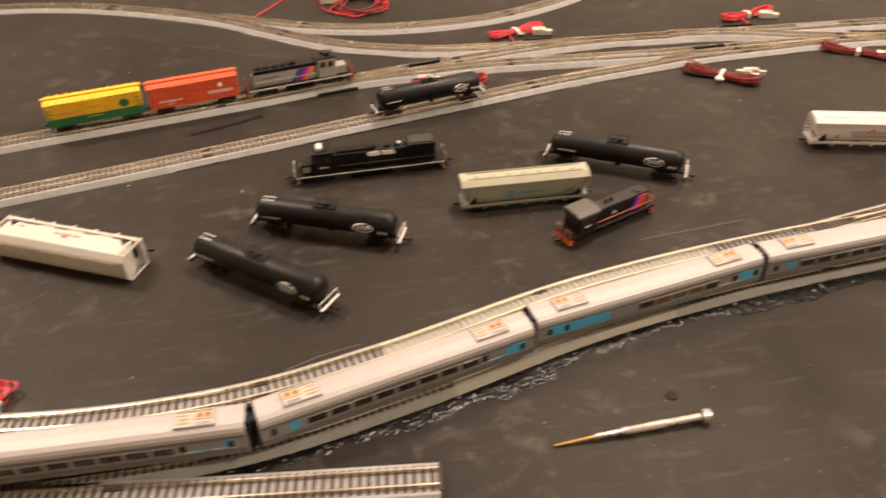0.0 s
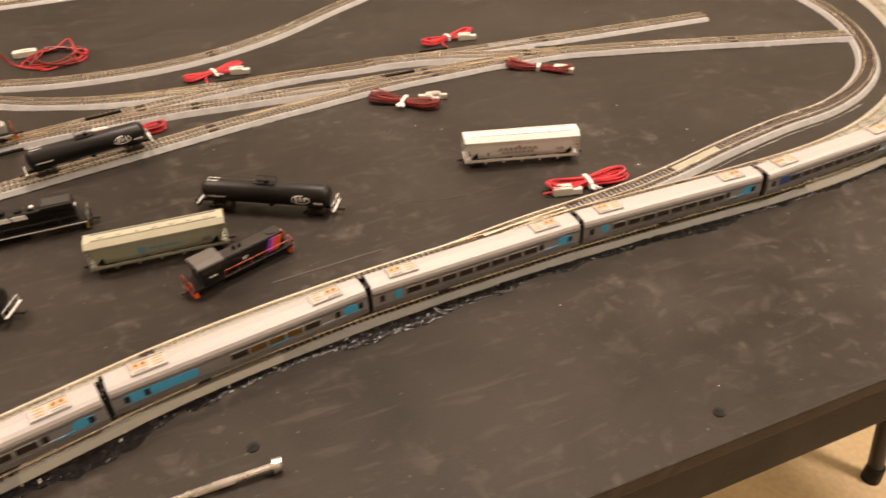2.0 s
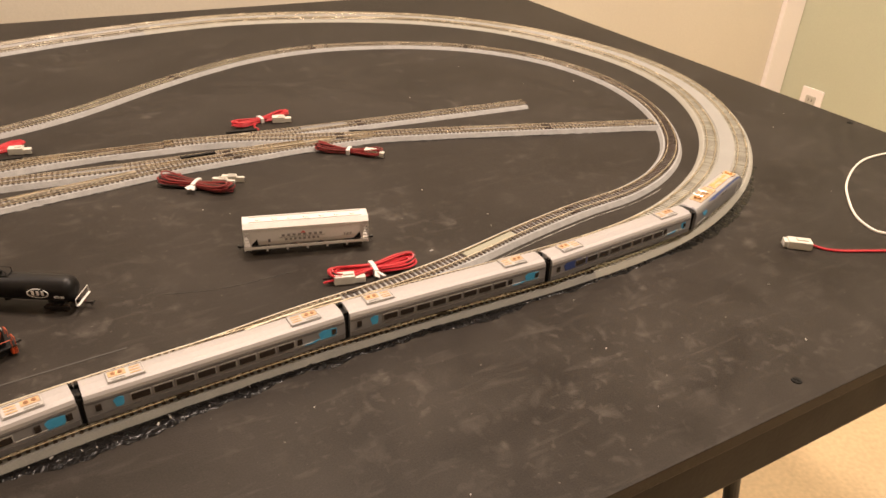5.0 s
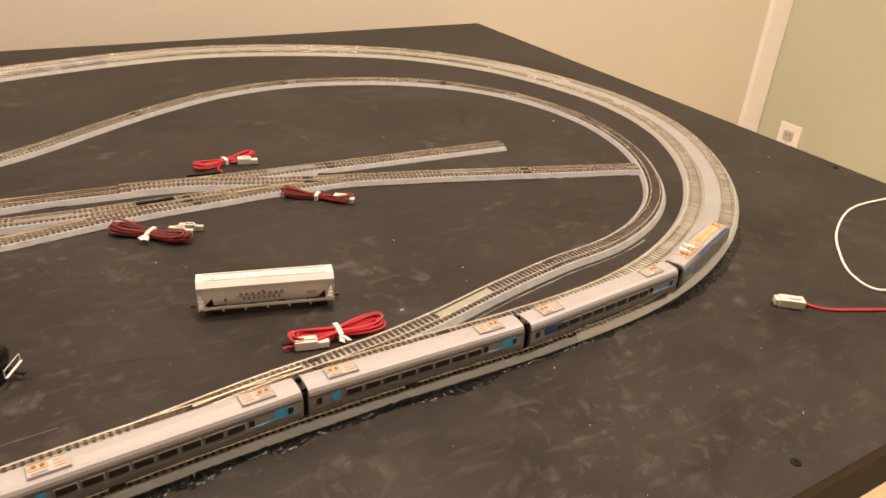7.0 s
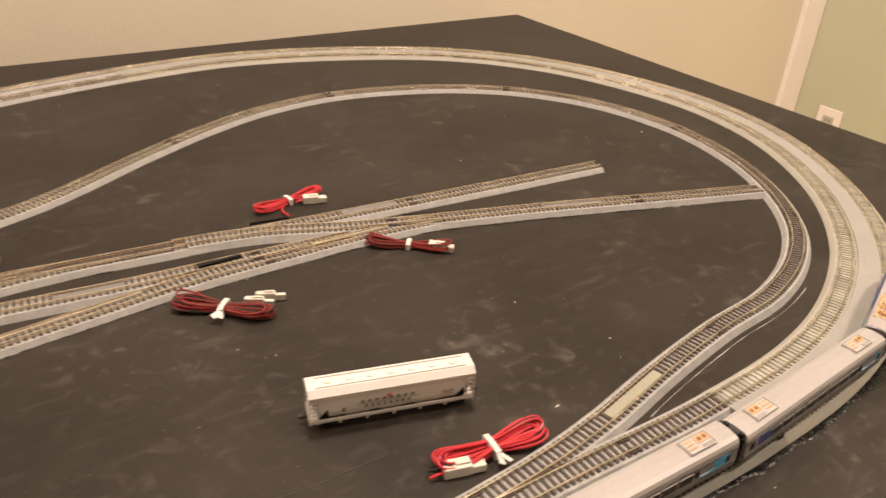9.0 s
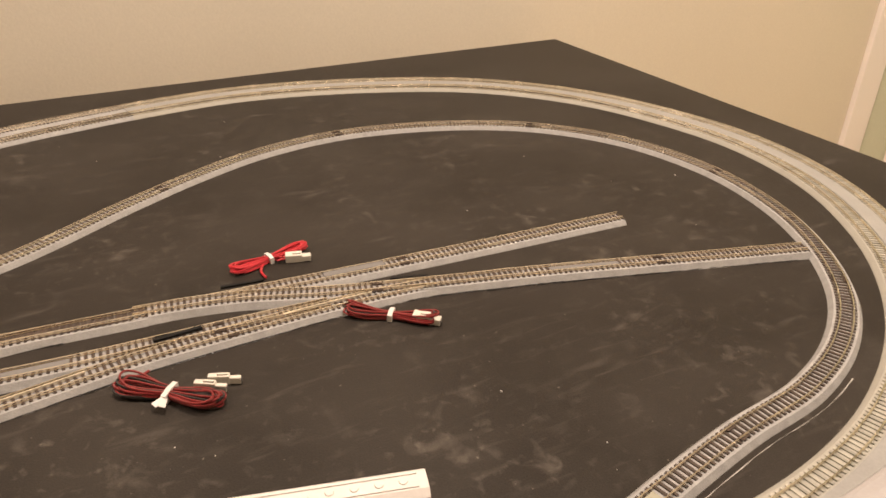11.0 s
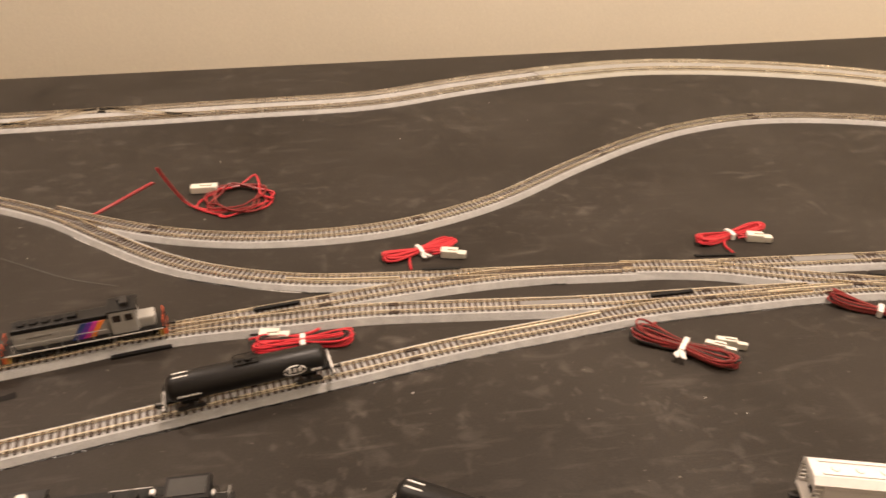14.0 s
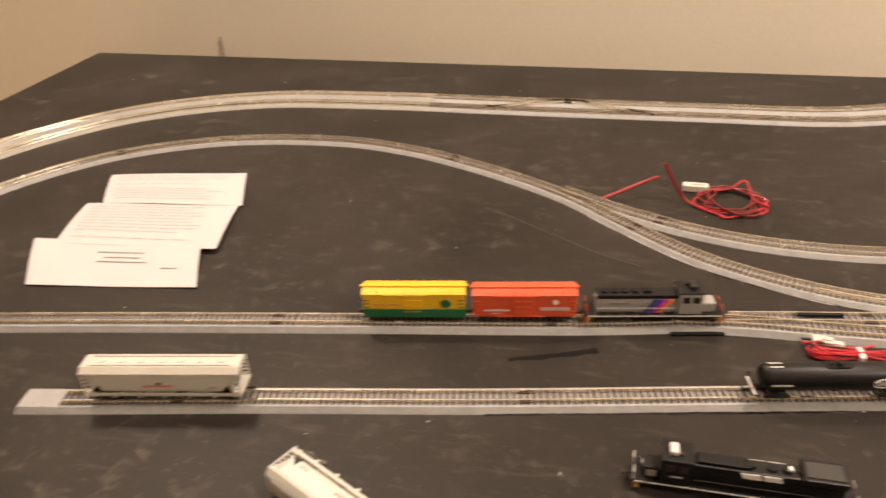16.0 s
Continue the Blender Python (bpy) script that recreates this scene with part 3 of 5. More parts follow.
# ---- paint, caulk and screws on the table ----
def ragged(line, d0, w, z, material, name, label, seed):
    """A low uneven bead or smear along a line."""
    rnd = random.Random(seed)
    bm = bmesh.new()
    rows, a, b = [], 1.0, 1.0
    for p, s in zip(line, sides(line)):
        a = min(1.5, max(0.15, a + rnd.uniform(-0.35, 0.35)))
        b = min(1.3, max(0.2, b + rnd.uniform(-0.3, 0.3)))
        h = rnd.uniform(0.5, 1.0) * z
        rows.append([bm.verts.new(p + s * d0 + Vector((0, 0, 0.0002))), bm.verts.new(p + s * (d0 - w * 0.4 * b) + Vector((0, 0, h))), bm.verts.new(p + s * (d0 - w * (0.4 * b + 0.6 * a)) + Vector((0, 0, 0.0002)))])
    for r, q in zip(rows, rows[1:]):
        for k in range(2):
            bm.faces.new((r[k], q[k], q[k + 1], r[k + 1]))
    for f in bm.faces:
        f.smooth = True
    return tagged(part(name, bm, material), label, "paint", kind="stuff")


ragged(cut(outer_line, (-0.1118, 0.2505), (0.5242, 0.5095)), -0.0110, 0.012, 0.0012, GLUE, "paint_smear", "glossy black paint smeared along the roadbed", 5)
ragged(cut(outer_line, (0.3322, 0.4414), (0.9379, 0.7451)), -0.0118, 0.009, 0.0010, GLUE, "paint_smear", "glossy black paint smeared along the roadbed", 6)
ragged(cut(siding_line, (-0.16, 0.534), (0.58, 0.870)), -0.0118, 0.0022, 0.0008, GLUE, "glue_bead", "clear glossy glue squeezed out along the roadbed", 21)
ragged(cut(lead_line, (0.44, 0.861), (0.85, 0.879)), -0.0118, 0.0024, 0.0008, GLUE, "glue_bead", "clear glossy glue squeezed out along the roadbed", 22)
ragged(cut(left_line, (-0.06, 0.787), (0.24, 0.837)), -0.0118, 0.0024, 0.0008, GLUE, "glue_bead", "clear glossy glue squeezed out along the roadbed", 23)
ragged(cut(loop_line, (0.597, 0.580), (0.80, 0.70)), -0.0165, 0.0008, 0.0006, CAULK, "caulk_bead", "thin white caulk bead beside the roadbed", 7)
ragged(cut(left_line, (-0.19, 0.84), (0.06, 0.79)), -0.0125, 0.0008, 0.0006, CAULK, "caulk_bead", "thin white caulk bead beside the roadbed", 8)
ragged(spline([(-0.168, 0.584), (-0.150, 0.598), (-0.133, 0.611), (-0.114, 0.628)], 0.004), 0.002, 0.006, 0.0004, STREAK, "paint_streak", "dull black brush streak on the table paint", 31)
rnd = random.Random(11)
fl = cut(outer_line, (-0.0920, 0.2570), (0.3894, 0.4650))
fs = sides(fl)
bm = bmesh.new()
for _ in range(40):
    i = rnd.randrange(len(fl) - 1)
    p = fl[i] - fs[i] * rnd.uniform(0.0125, 0.020)
    box(bm, 0, 0, 0.0010, rnd.uniform(0.0006, 0.0026), rnd.uniform(0.0004, 0.0009), 0.0008, 0, Matrix.Translation(p) @ Matrix.Rotation(rnd.uniform(0, 3), 4, "Z"))
tagged(part("paint_flecks", bm, CAULK), "small white flecks in the black paint", "paint", kind="stuff")
bm = bmesh.new()
for _ in range(90):
    q = AX @ Vector((rnd.uniform(-0.75, 1.33), rnd.uniform(0.15, 1.28), 0))
    s = rnd.choice((0.0005, 0.0006, 0.0007, 0.0010))
    box(bm, 0, 0, 0.0003, s * rnd.choice((1, 1, 1, 3)), s, 0.0006, 0, Matrix.Translation((q.x, q.y, 0)) @ Matrix.Rotation(rnd.uniform(0, 3), 4, "Z"))
tagged(part("dust_specks", bm, CAULK), "white dust and plaster specks on the table", "dust", kind="stuff")
for k, (pts, w) in enumerate((([(0.2267, 0.4710), (0.2685, 0.4887), (0.3073, 0.5050)], 0.0007), ([(0.0040, 0.3162), (0.0227, 0.3305), (0.0449, 0.3431)], 0.0006), ([(-0.300, 0.789), (-0.265, 0.783), (-0.215, 0.771), (-0.164, 0.759), (-0.118, 0.756)], 0.0005),
                            ([(0.3209, 0.5675), (0.3649, 0.5715), (0.4180, 0.5889)], 0.00018))):
    ln = spline(pts, 0.003)
    tagged(part("chalk_scratch", sweep(ln, [(-w, 0.0001), (-w, 0.0003), (w, 0.0003), (w, 0.0001)]), mat("scuff_grey", (0.055, 0.050, 0.045), 0.8) if k == 0 else bpy.data.materials["scuff_grey"]), "thin pale scratch across the black paint", "scratch")
strip("rail_joiner_stick", (-0.0708, 0.6717), (-0.0348, 0.6920), 0.0035, 0.0, 0.0022, BLACK_PL, "small black plastic strip lying beside the track", "plastic strip")


def table_screw(x, y, r=0.0040):
    o = thing("drywall_screw", "black cross-head screw sunk in the tabletop", "screw", "table screws")
    bm = cym((0, 0, -0.0005), (0, 0, 0.0007), r, r * 0.85, 20)
    head = part("head", bm, BLACK_PL, o)
    for a in (0, 90):
        part("slot", bxm(0, 0, 0.0008, r * 1.1, r * 0.28, 0.0004, 0, pose(0, 0, 0, 0, 0, a)), BLACK_PL, head)
    return place(o, x, y, 0.0, 35)


for x, y in ((0.5052, 0.3278), (0.7566, 0.4123), (0.2333, 0.3235), (1.1401, 0.8764)):
    table_screw(x, y)


# ---- rolling stock: built along x, wheels standing on z = 0 ----
def truck(parent, x, base=0.0105, wide=0.0062):
    bm = bmesh.new()
    for s in (-1, 1):
        box(bm, x, s * wide, 0.0030, base + 0.006, 0.0012, 0.0022, 0.0004)
        box(bm, x, s * wide, 0.0040, base * 0.4, 0.0016, 0.0016, 0.0003)
    box(bm, x, 0, 0.0036, 0.004, wide * 2, 0.0018, 0.0004)
    t = part("truck", bm, DARK_METAL, parent)
    for dx in (-base / 2, base / 2):
        bm = bmesh.new()
        for s in (-1, 1):
            cyl(bm, (x + dx, s * 0.0042, 0.0026), (x + dx, s * 0.0052, 0.0026), 0.0026, seg=14)
        cyl(bm, (x + dx, -0.0042, 0.0026), (x + dx, 0.0042, 0.0026), 0.0007, seg=6)
        part("wheelset", bm, WHEEL, t)
    return t


def coupler(parent, x, s):
    bm = bxm(x + s * 0.0022, 0, 0.0045, 0.0050, 0.0016, 0.0014, 0.0003)
    box(bm, x + s * 0.0048, 0.0006, 0.0045, 0.0020, 0.0026, 0.0018, 0.0004)
    cyl(bm, (x + s * 0.0036, 0, 0.0040), (x + s * 0.0042, 0.0004, 0.0014), 0.0003, seg=6)
    part("coupler", bm, DARK_METAL, parent)


def bars(parent, x, y, z, w, h, rows, material, side, name="lettering", seed=1):
    """Printed lines too small to read, as plain bars on a side wall."""
    rnd = random.Random(seed)
    bm = bmesh.new()
    for r in range(rows):
        zz = z + h / 2 - (r + 0.5) * h / rows
        xx = x - w / 2
        while xx < x + w / 2 - 0.0006:
            ww = min(rnd.uniform(0.0012, 0.0030), x + w / 2 - xx)
            box(bm, xx + ww / 2, y + side * 0.0001, zz, ww, 0.0002, h / rows * 0.62)
            xx += ww + 0.0006
    part(name, bm, material, parent)


def plate(parent, x, y, z, w, h, material, side, name, label="", t=0.0004, cut_=0.0003):
    return part(name, bxm(x, y + side * t / 2, z, w, t, h, min(cut_, t * 0.4)), material, parent, label)


COACH_BODY = [(-0.0090, 0.0042), (-0.0098, 0.0060), (-0.0099, 0.0125), (-0.0095, 0.0196), (0.0095, 0.0196), (0.0099, 0.0125), (0.0098, 0.0060), (0.0090, 0.0042)]
COACH_ROOF = [(-0.0096, 0.0197), (-0.0092, 0.0222), (-0.0080, 0.0242), (-0.0055, 0.0254), (0.0, 0.0259), (0.0055, 0.0254), (0.0080, 0.0242), (0.0092, 0.0222), (0.0096, 0.0197)]


def coach(kind):
    c = thing("passenger_coach", "silver streamlined passenger coach model with blue end panels", "train car", "passenger coaches")
    L = 0.1640
    a = L / 2
    part("body", extrude(COACH_BODY, -a, a), SILVER, c)
    part("roof", extrude(COACH_ROOF, -a + 0.0004, a - 0.0004), ROOF_W, c, "smooth silvery white roof")
    bm = bxm(0, 0, 0.0034, L - 0.056, 0.0150, 0.0026, 0.0006)
    part("underframe", bm, BLACK_PL, c)
    part("skirt_line", bxm(0, 0, 0.00875, L + 0.0001, 0.0201, 0.0004), PRINT_K, c)
    part("roof_seam", bxm(0, 0, 0.0198, L + 0.0001, 0.0194, 0.0004), PRINT_K, c)
    for s in (-1, 1):
        y = s * 0.00965
        glass = GLASS_A if kind == "cafe" else GLASS_D
        n, x0, pitch = (5, -0.006, 0.0120) if kind == "cafe" else (8, -0.0515, 0.0130)
        for i in range(n):
            x = x0 + i * pitch
            fr = plate(c, -s * x, y, 0.0143, 0.0118, 0.0062, GREY_L, s, "window_frame", t=0.0006)
            plate(fr, -s * x, y + s * 0.0003, 0.0144, 0.0106, 0.0050, glass if i % 4 else GLASS_D, s, "window", t=0.0006)
        for x in ((-0.0750, 0.0490, 0.0735) if kind != "cafe" else (-0.0735, -0.0620, 0.0600, 0.0765)):
            plate(c, -s * x, y, 0.0143, 0.0034, 0.0050, GLASS_D, s, "door_window", t=0.0008)
        for x, w in (((0.0690, 0.0130), (-0.0640, 0.0060)) if kind == "coach" else ((0.0690, 0.0110), (-0.0540, 0.0440)) if kind == "cafe" else ((-0.0560, 0.0260), (0.0725, 0.0060))):
            bm = bmesh.new()
            pr = [(-s * (x - w / 2 + 0.0015), 0.0106), (-s * (x + w / 2 - 0.001), 0.0106), (-s * (x + w / 2), 0.0125), (-s * (x + w / 2), 0.0170), (-s * (x - w / 2 + 0.003), 0.0182), (-s * (x - w / 2), 0.0160)]
            loft(bm, [[(px, y + s * q, pz) for px, pz in pr] for q in (0.0, 0.0005)])
            part("blue_panel", bm, BLUE_D if kind == "end" and w > 0.02 else BLUE, c, "sky blue printed panel")
        wave = [(0.0130, 0.0100), (0.0270, 0.0112), (0.0370, 0.0150), (0.0290, 0.0142), (0.0170, 0.0124)] if kind == "cafe" else [(0.0520, 0.0101), (0.0600, 0.0103), (0.0640, 0.0120), (0.0560, 0.0110)]
        bm = loft(bmesh.new(), [[(-s * px, y + s * q, pz) for px, pz in wave] for q in (0.0, 0.0008)])
        part("blue_wave", bm, BLUE, c, "sky blue printed wave")
        plate(c, -s * 0.0610, y + s * 0.0001, 0.0112, 0.0300, 0.0003, PRINT_W, s, "white_line", t=0.0004, cut_=0)
    for s in (-1, 1):
        plate(c, 0, s * 0.0098, 0.0066, L - 0.002, 0.0036, SKIRT, s, "skirt", "dull grey lower skirt", t=0.0003)
        plate(c, 0, s * 0.0094, 0.0187, L - 0.002, 0.0014, SKIRT, s, "cantrail", "grey band under the roof edge", t=0.0005)
        # rooftop tray: rounded white pan, orange fan panel with two dark fans, orange bars, grey louvres
        x = s * (a - 0.0255)
        hv = part("roof_unit", bxm(x, 0, 0.0259, 0.0215, 0.0112, 0.0012, 0.0008), ROOF_UNIT, c, "rounded white rooftop tray with orange print")
        bm = bmesh.new()
        for q in (-1, 1):
            box(bm, x, q * 0.0050, 0.0268, 0.0200, 0.0006, 0.0007, 0.0002)
            box(bm, x + q * 0.0100, 0, 0.0268, 0.0006, 0.0100, 0.0007, 0.0002)
        part("tray_rim", bm, ROOF_UNIT, hv)
        part("fan_panel", bxm(x + s * 0.0045, 0.0016, 0.02672, 0.0098, 0.0050, 0.0004, 0.0001), AMBER_FLAT, hv, "faded orange printed fan panel")
        for k in (0.0026, 0.0066):
            part("fan", cym((x + s * k, 0.0016, 0.0268), (x + s * k, 0.0016, 0.0272), 0.0013, seg=14), DOT, hv)
        for k in (-0.0022, 0.0004, 0.0030):
            part("orange_bar", bxm(x - s * 0.0055, k, 0.02672, 0.0062, 0.0013, 0.0004, 0.0001), AMBER_FLAT, hv)
        for k in (-0.0040, -0.0028):
            part("louvre", bxm(x + s * 0.0045, k, 0.02672, 0.0080, 0.0006, 0.0004), GREY_L, hv)
        bm = bxm(s * (a + 0.0010), 0, 0.0125, 0.0026, 0.0150, 0.0195, 0.0008)
        for q in (-0.0052, 0.0052):
            box(bm, s * (a + 0.0005), q, 0.0232, 0.0030, 0.0026, 0.0040, 0.0006)
        part("diaphragm", bm, BLACK_PL, c, "black ribbed gangway bellows")
        truck(c, s * (a - 0.0230), 0.0160, 0.0066)
    return c


def power_car():
    c = thing("electric_locomotive", "silver streamlined electric locomotive model with blue stripe", "locomotive", "power cars")
    stations = [(-0.0650, 0.0250, 0.0097), (-0.0640, 0.0258, 0.0098), (0.0300, 0.0258, 0.0098), (0.0380, 0.0250, 0.0097), (0.0460, 0.0224, 0.0093), (0.0540, 0.0178, 0.0086), (0.0610, 0.0136, 0.0074), (0.0650, 0.0100, 0.0058), (0.0662, 0.0070, 0.0044)]

    def ring(x, top, w, lo=0.0036, grow=0.0):
        h = top - lo
        pts = [(-0.93, 0.0), (-1.0, 0.12), (-0.99, 0.62), (-0.93, 0.82), (-0.72, 0.95), (-0.35, 1.0), (0.35, 1.0), (0.72, 0.95), (0.93, 0.82), (0.99, 0.62), (1.0, 0.12), (0.93, 0.0)]
        return [(x, p * (w + grow), lo + q * (h + grow)) for p, q in pts]

    bm = loft(bmesh.new(), [ring(*s) for s in stations])
    for f in bm.faces:
        f.smooth = len(f.verts) == 4
    part("body", bm, SILVER, c)
    # roof cap, blue band and dark windscreen lie proud on the shell
    bm = loft(bmesh.new(), [ring(x, t, w, grow=0.00025)[4:8] for x, t, w in stations[1:5]], closed=False)
    part("roof", bm, ROOF_W, c, "white roof panel")
    for lo, hi in ((3, 5), (7, 9)):
        rows_ = []
        for (x, t, w), (k0, k1) in zip([(-0.0380, 0.0258, 0.0098), (-0.0260, 0.0258, 0.0098), (0.0, 0.0258, 0.0098)] + stations[2:5], ((0.45, 0.5), (0.0, 0.7), (0.25, 0.75), (0.30, 0.75), (0.30, 0.75), (0.35, 0.7))):
            u, v = [Vector(q) for q in ring(x, t, w, grow=0.0004)[lo:hi]]
            if lo == 7:
                u, v = v, u
            rows_.append([u.lerp(v, k0), u.lerp(v, k1)])
        bm = loft(bmesh.new(), rows_, closed=False)
        part("blue_band", bm, BLUE_D, c, "dark blue roofline band")
    bm = loft(bmesh.new(), [ring(x, t, w, grow=0.0004)[3:9] for x, t, w in stations[4:6]], closed=False)
    part("windscreen", bm, GLASS_D, c, "dark wraparound windscreen")
    part("roof_panel", bxm(0.010, 0, 0.0262, 0.044, 0.0080, 0.0010, 0.0003), AMBER_PRINT, c, "amber-tinted roof panel")
    part("orange_strip", bxm(0.008, 0.0008, 0.0268, 0.036, 0.0014, 0.0005), ORANGE, c, "orange roof strip")
    for x, w in ((-0.032, 0.036), (0.0335, 0.008)):
        part("roof_well", bxm(x, 0, 0.0260, w, 0.0115, 0.0010, 0.0003), GEAR_PRINT, c, "bronze-coloured roof equipment bed")
    for x in (-0.044, -0.036, -0.028, 0.0315):
        bm = cym((x, -0.0025, 0.0264), (x, -0.0025, 0.0285), 0.0008, seg=8)
        cyl(bm, (x, 0.0025, 0.0264), (x, 0.0025, 0.0285), 0.0008, seg=8)
        box(bm, x, 0, 0.0272, 0.0022, 0.0070, 0.0010, 0.0002)
        part("insulator", bm, ORANGE, c)
    for x in (-0.041, -0.030):
        bm = bmesh.new()
        for s in (-1, 1):
            cyl(bm, (x - 0.006, s * 0.0022, 0.0268), (x + 0.005, s * 0.0012, 0.0290), 0.00035, seg=6)
            cyl(bm, (x + 0.005, s * 0.0012, 0.0290), (x - 0.004, s * 0.0020, 0.0305), 0.00035, seg=6)
        cyl(bm, (x - 0.004, -0.0050, 0.0305), (x - 0.004, 0.0050, 0.0305), 0.0004, seg=6)
        part("pantograph", bm, STEEL, c, "folded pale metal pantograph")
    for s in (-1, 1):
        bm = bmesh.new()
        pr = [(-0.0510, 0.0168), (-0.0470, 0.0176), (-0.0410, 0.0164), (-0.0390, 0.0140), (-0.0430, 0.0112), (-0.0470, 0.0130)]
        loft(bm, [[(x, s * (0.00972 + q), z) for x, z in pr] for q in (0, 0.0004)])
        part("swoosh", bm, BLUE, c, "blue printed swoosh")
        bars(c, -0.050, s * 0.00985, 0.0080, 0.020, 0.0012, 1, PRINT_W, s, seed=4)
        for x in (0.036, 0.0395):
            plate(c, x, s * 0.0096, 0.0115, 0.0008, 0.0085, PRINT_W, s, "grab_rail", t=0.0006)
        for x in (-0.004, 0.004):
            plate(c, x, s * 0.00955, 0.0205, 0.0050, 0.0014, PRINT_K, s, "vent", t=0.0006)
        part("headlight", bxm(0.0625, s * 0.0045, 0.0118, 0.0018, 0.0020, 0.0012, 0.0004), WHITE_PL, c, "clear headlight")
        truck(c, s * 0.0370, 0.0170, 0.0068)
    part("underframe", bxm(0, 0, 0.0034, 0.040, 0.0150, 0.0026, 0.0006), BLACK_PL, c)
    bm = bxm(-0.0660, 0, 0.0125, 0.0026, 0.0150, 0.0190, 0.0008)
    part("diaphragm", bm, BLACK_PL, c, "black ribbed gangway bellows")
    return c


def tank_car(label, mark=True):
    c = thing("tank_car", label, "train car", "black tank cars")
    r, z = 0.0092, 0.0158
    secs = []
    for x, k in ((-0.0470, 0.30), (-0.0462, 0.66), (-0.0445, 0.88), (-0.0415, 1.0), (0.0415, 1.0), (0.0445, 0.88), (0.0462, 0.66), (0.0470, 0.30)):
        secs.append([(x, r * k * math.cos(t * math.tau / 28), z + r * k * math.sin(t * math.tau / 28)) for t in range(28)])
    bm = loft(bmesh.new(), secs)
    for f in bm.faces:
        f.smooth = len(f.verts) == 4
    part("tank", bm, BLACK_CAR, c, "glossy black tank barrel")
    bm = bxm(0, 0, 0.0252, 0.0150, 0.0070, 0.0006, 0.0001)
    cyl(bm, (0.001, 0, 0.0246), (0.001, 0, 0.0276), 0.0021, seg=14)
    cyl(bm, (-0.004, 0, 0.0246), (-0.004, 0, 0.0270), 0.0012, seg=10)
    part("dome", bm, BLACK_CAR, c)
    for s in (-1, 1):
        bm = bmesh.new()
        for x in (-0.0070, 0.0, 0.0070):
            cyl(bm, (x, s * 0.0034, 0.0250), (x, s * 0.0034, 0.0284), 0.00022, seg=5)
        cyl(bm, (-0.0070, s * 0.0034, 0.0284), (0.0070, s * 0.0034, 0.0284), 0.00022, seg=5)
        part("platform_rail", bm, BLACK_PL, c)
        if mark:
            # oval emblem and small print kept as plain shapes
            pts_ = []
            for k in range(20):
                a0, a1 = k * math.tau / 20, (k + 1) * math.tau / 20
                p = [Vector((0.0268 + 0.0064 * math.cos(q), 0, 0.0160 + 0.0034 * math.sin(q))) for q in (a0, a1)]
                for v in p:
                    v.y = s * (math.sqrt(r * r - (v.z - z) ** 2) + 0.0001)
                pts_.append(p[0])
            bm = tube(pts_[4:] + pts_[:4], 0.00032, 5)
            for k in range(3):
                part("emblem_mark", bxm(0.0268 + (k - 1) * 0.0030, s * (r + 0.00005), 0.0164, 0.0015, 0.0003, 0.0034), PRINT_W, c)
            part("emblem", bm, PRINT_W, c, "white oval emblem")
            bars(c, 0.0395, s * r, 0.0138, 0.0060, 0.0020, 2, PRINT_W, s, seed=2)
            bars(c, -0.0345, s * r, 0.0150, 0.0130, 0.0016, 1, PRINT_W, s, seed=3)
        bm = bmesh.new()
        box(bm, -0.0380, s * 0.0020, 0.0250, 0.0085, 0.0007, 0.0002)
        part("tank_stencil", bm, PRINT_W, c)
        bm = bmesh.new()
        box(bm, s * 0.0490, 0, 0.0062, 0.0016, 0.0190, 0.0016, 0.0003)
        box(bm, s * 0.0440, 0, 0.0062, 0.0090, 0.0040, 0.0020, 0.0003)
        part("end_sill", bm, BLACK_PL, c)
        bm = cym((s * 0.0494, -0.0092, 0.0066), (s * 0.0494, -0.0092, 0.0125), 0.0003, seg=5)
        cyl(bm, (s * 0.0494, 0.0092, 0.0066), (s * 0.0494, 0.0092, 0.0125), 0.0003, seg=5)
        cyl(bm, (s * 0.0494, -0.0092, 0.0125), (s * 0.0494, 0.0092, 0.0125), 0.0003, seg=5)
        part("end_rail", bm, WHITE_PL if s > 0 else BLACK_PL, c)
        part("running_board", bxm(s * 0.0500, 0, 0.0072, 0.0014, 0.0184, 0.0008, 0.0002), PRINT_W, c, "white edged end platform")
        bm = bmesh.new()
        box(bm, s * 0.0350, 0, 0.0082, 0.0100, 0.0120, 0.0040, 0.0008)
        part("saddle", bm, BLACK_CAR, c)
        plate(c, s * 0.0505, 0.0, 0.0060, 0.0006, 0.0010, PRINT_R, 1, "reflector")
        truck(c, s * 0.0350)
        coupler(c, s * 0.0500, s)
    bm = bmesh.new()
    cyl(bm, (0.002, 0, 0.0070), (0.002, 0, 0.0040), 0.0022, seg=12)
    box(bm, -0.012, 0.003, 0.0052, 0.0080, 0.0030, 0.0030, 0.0005)
    part("outlet_valve", bm, BLACK_PL, c)
    return c


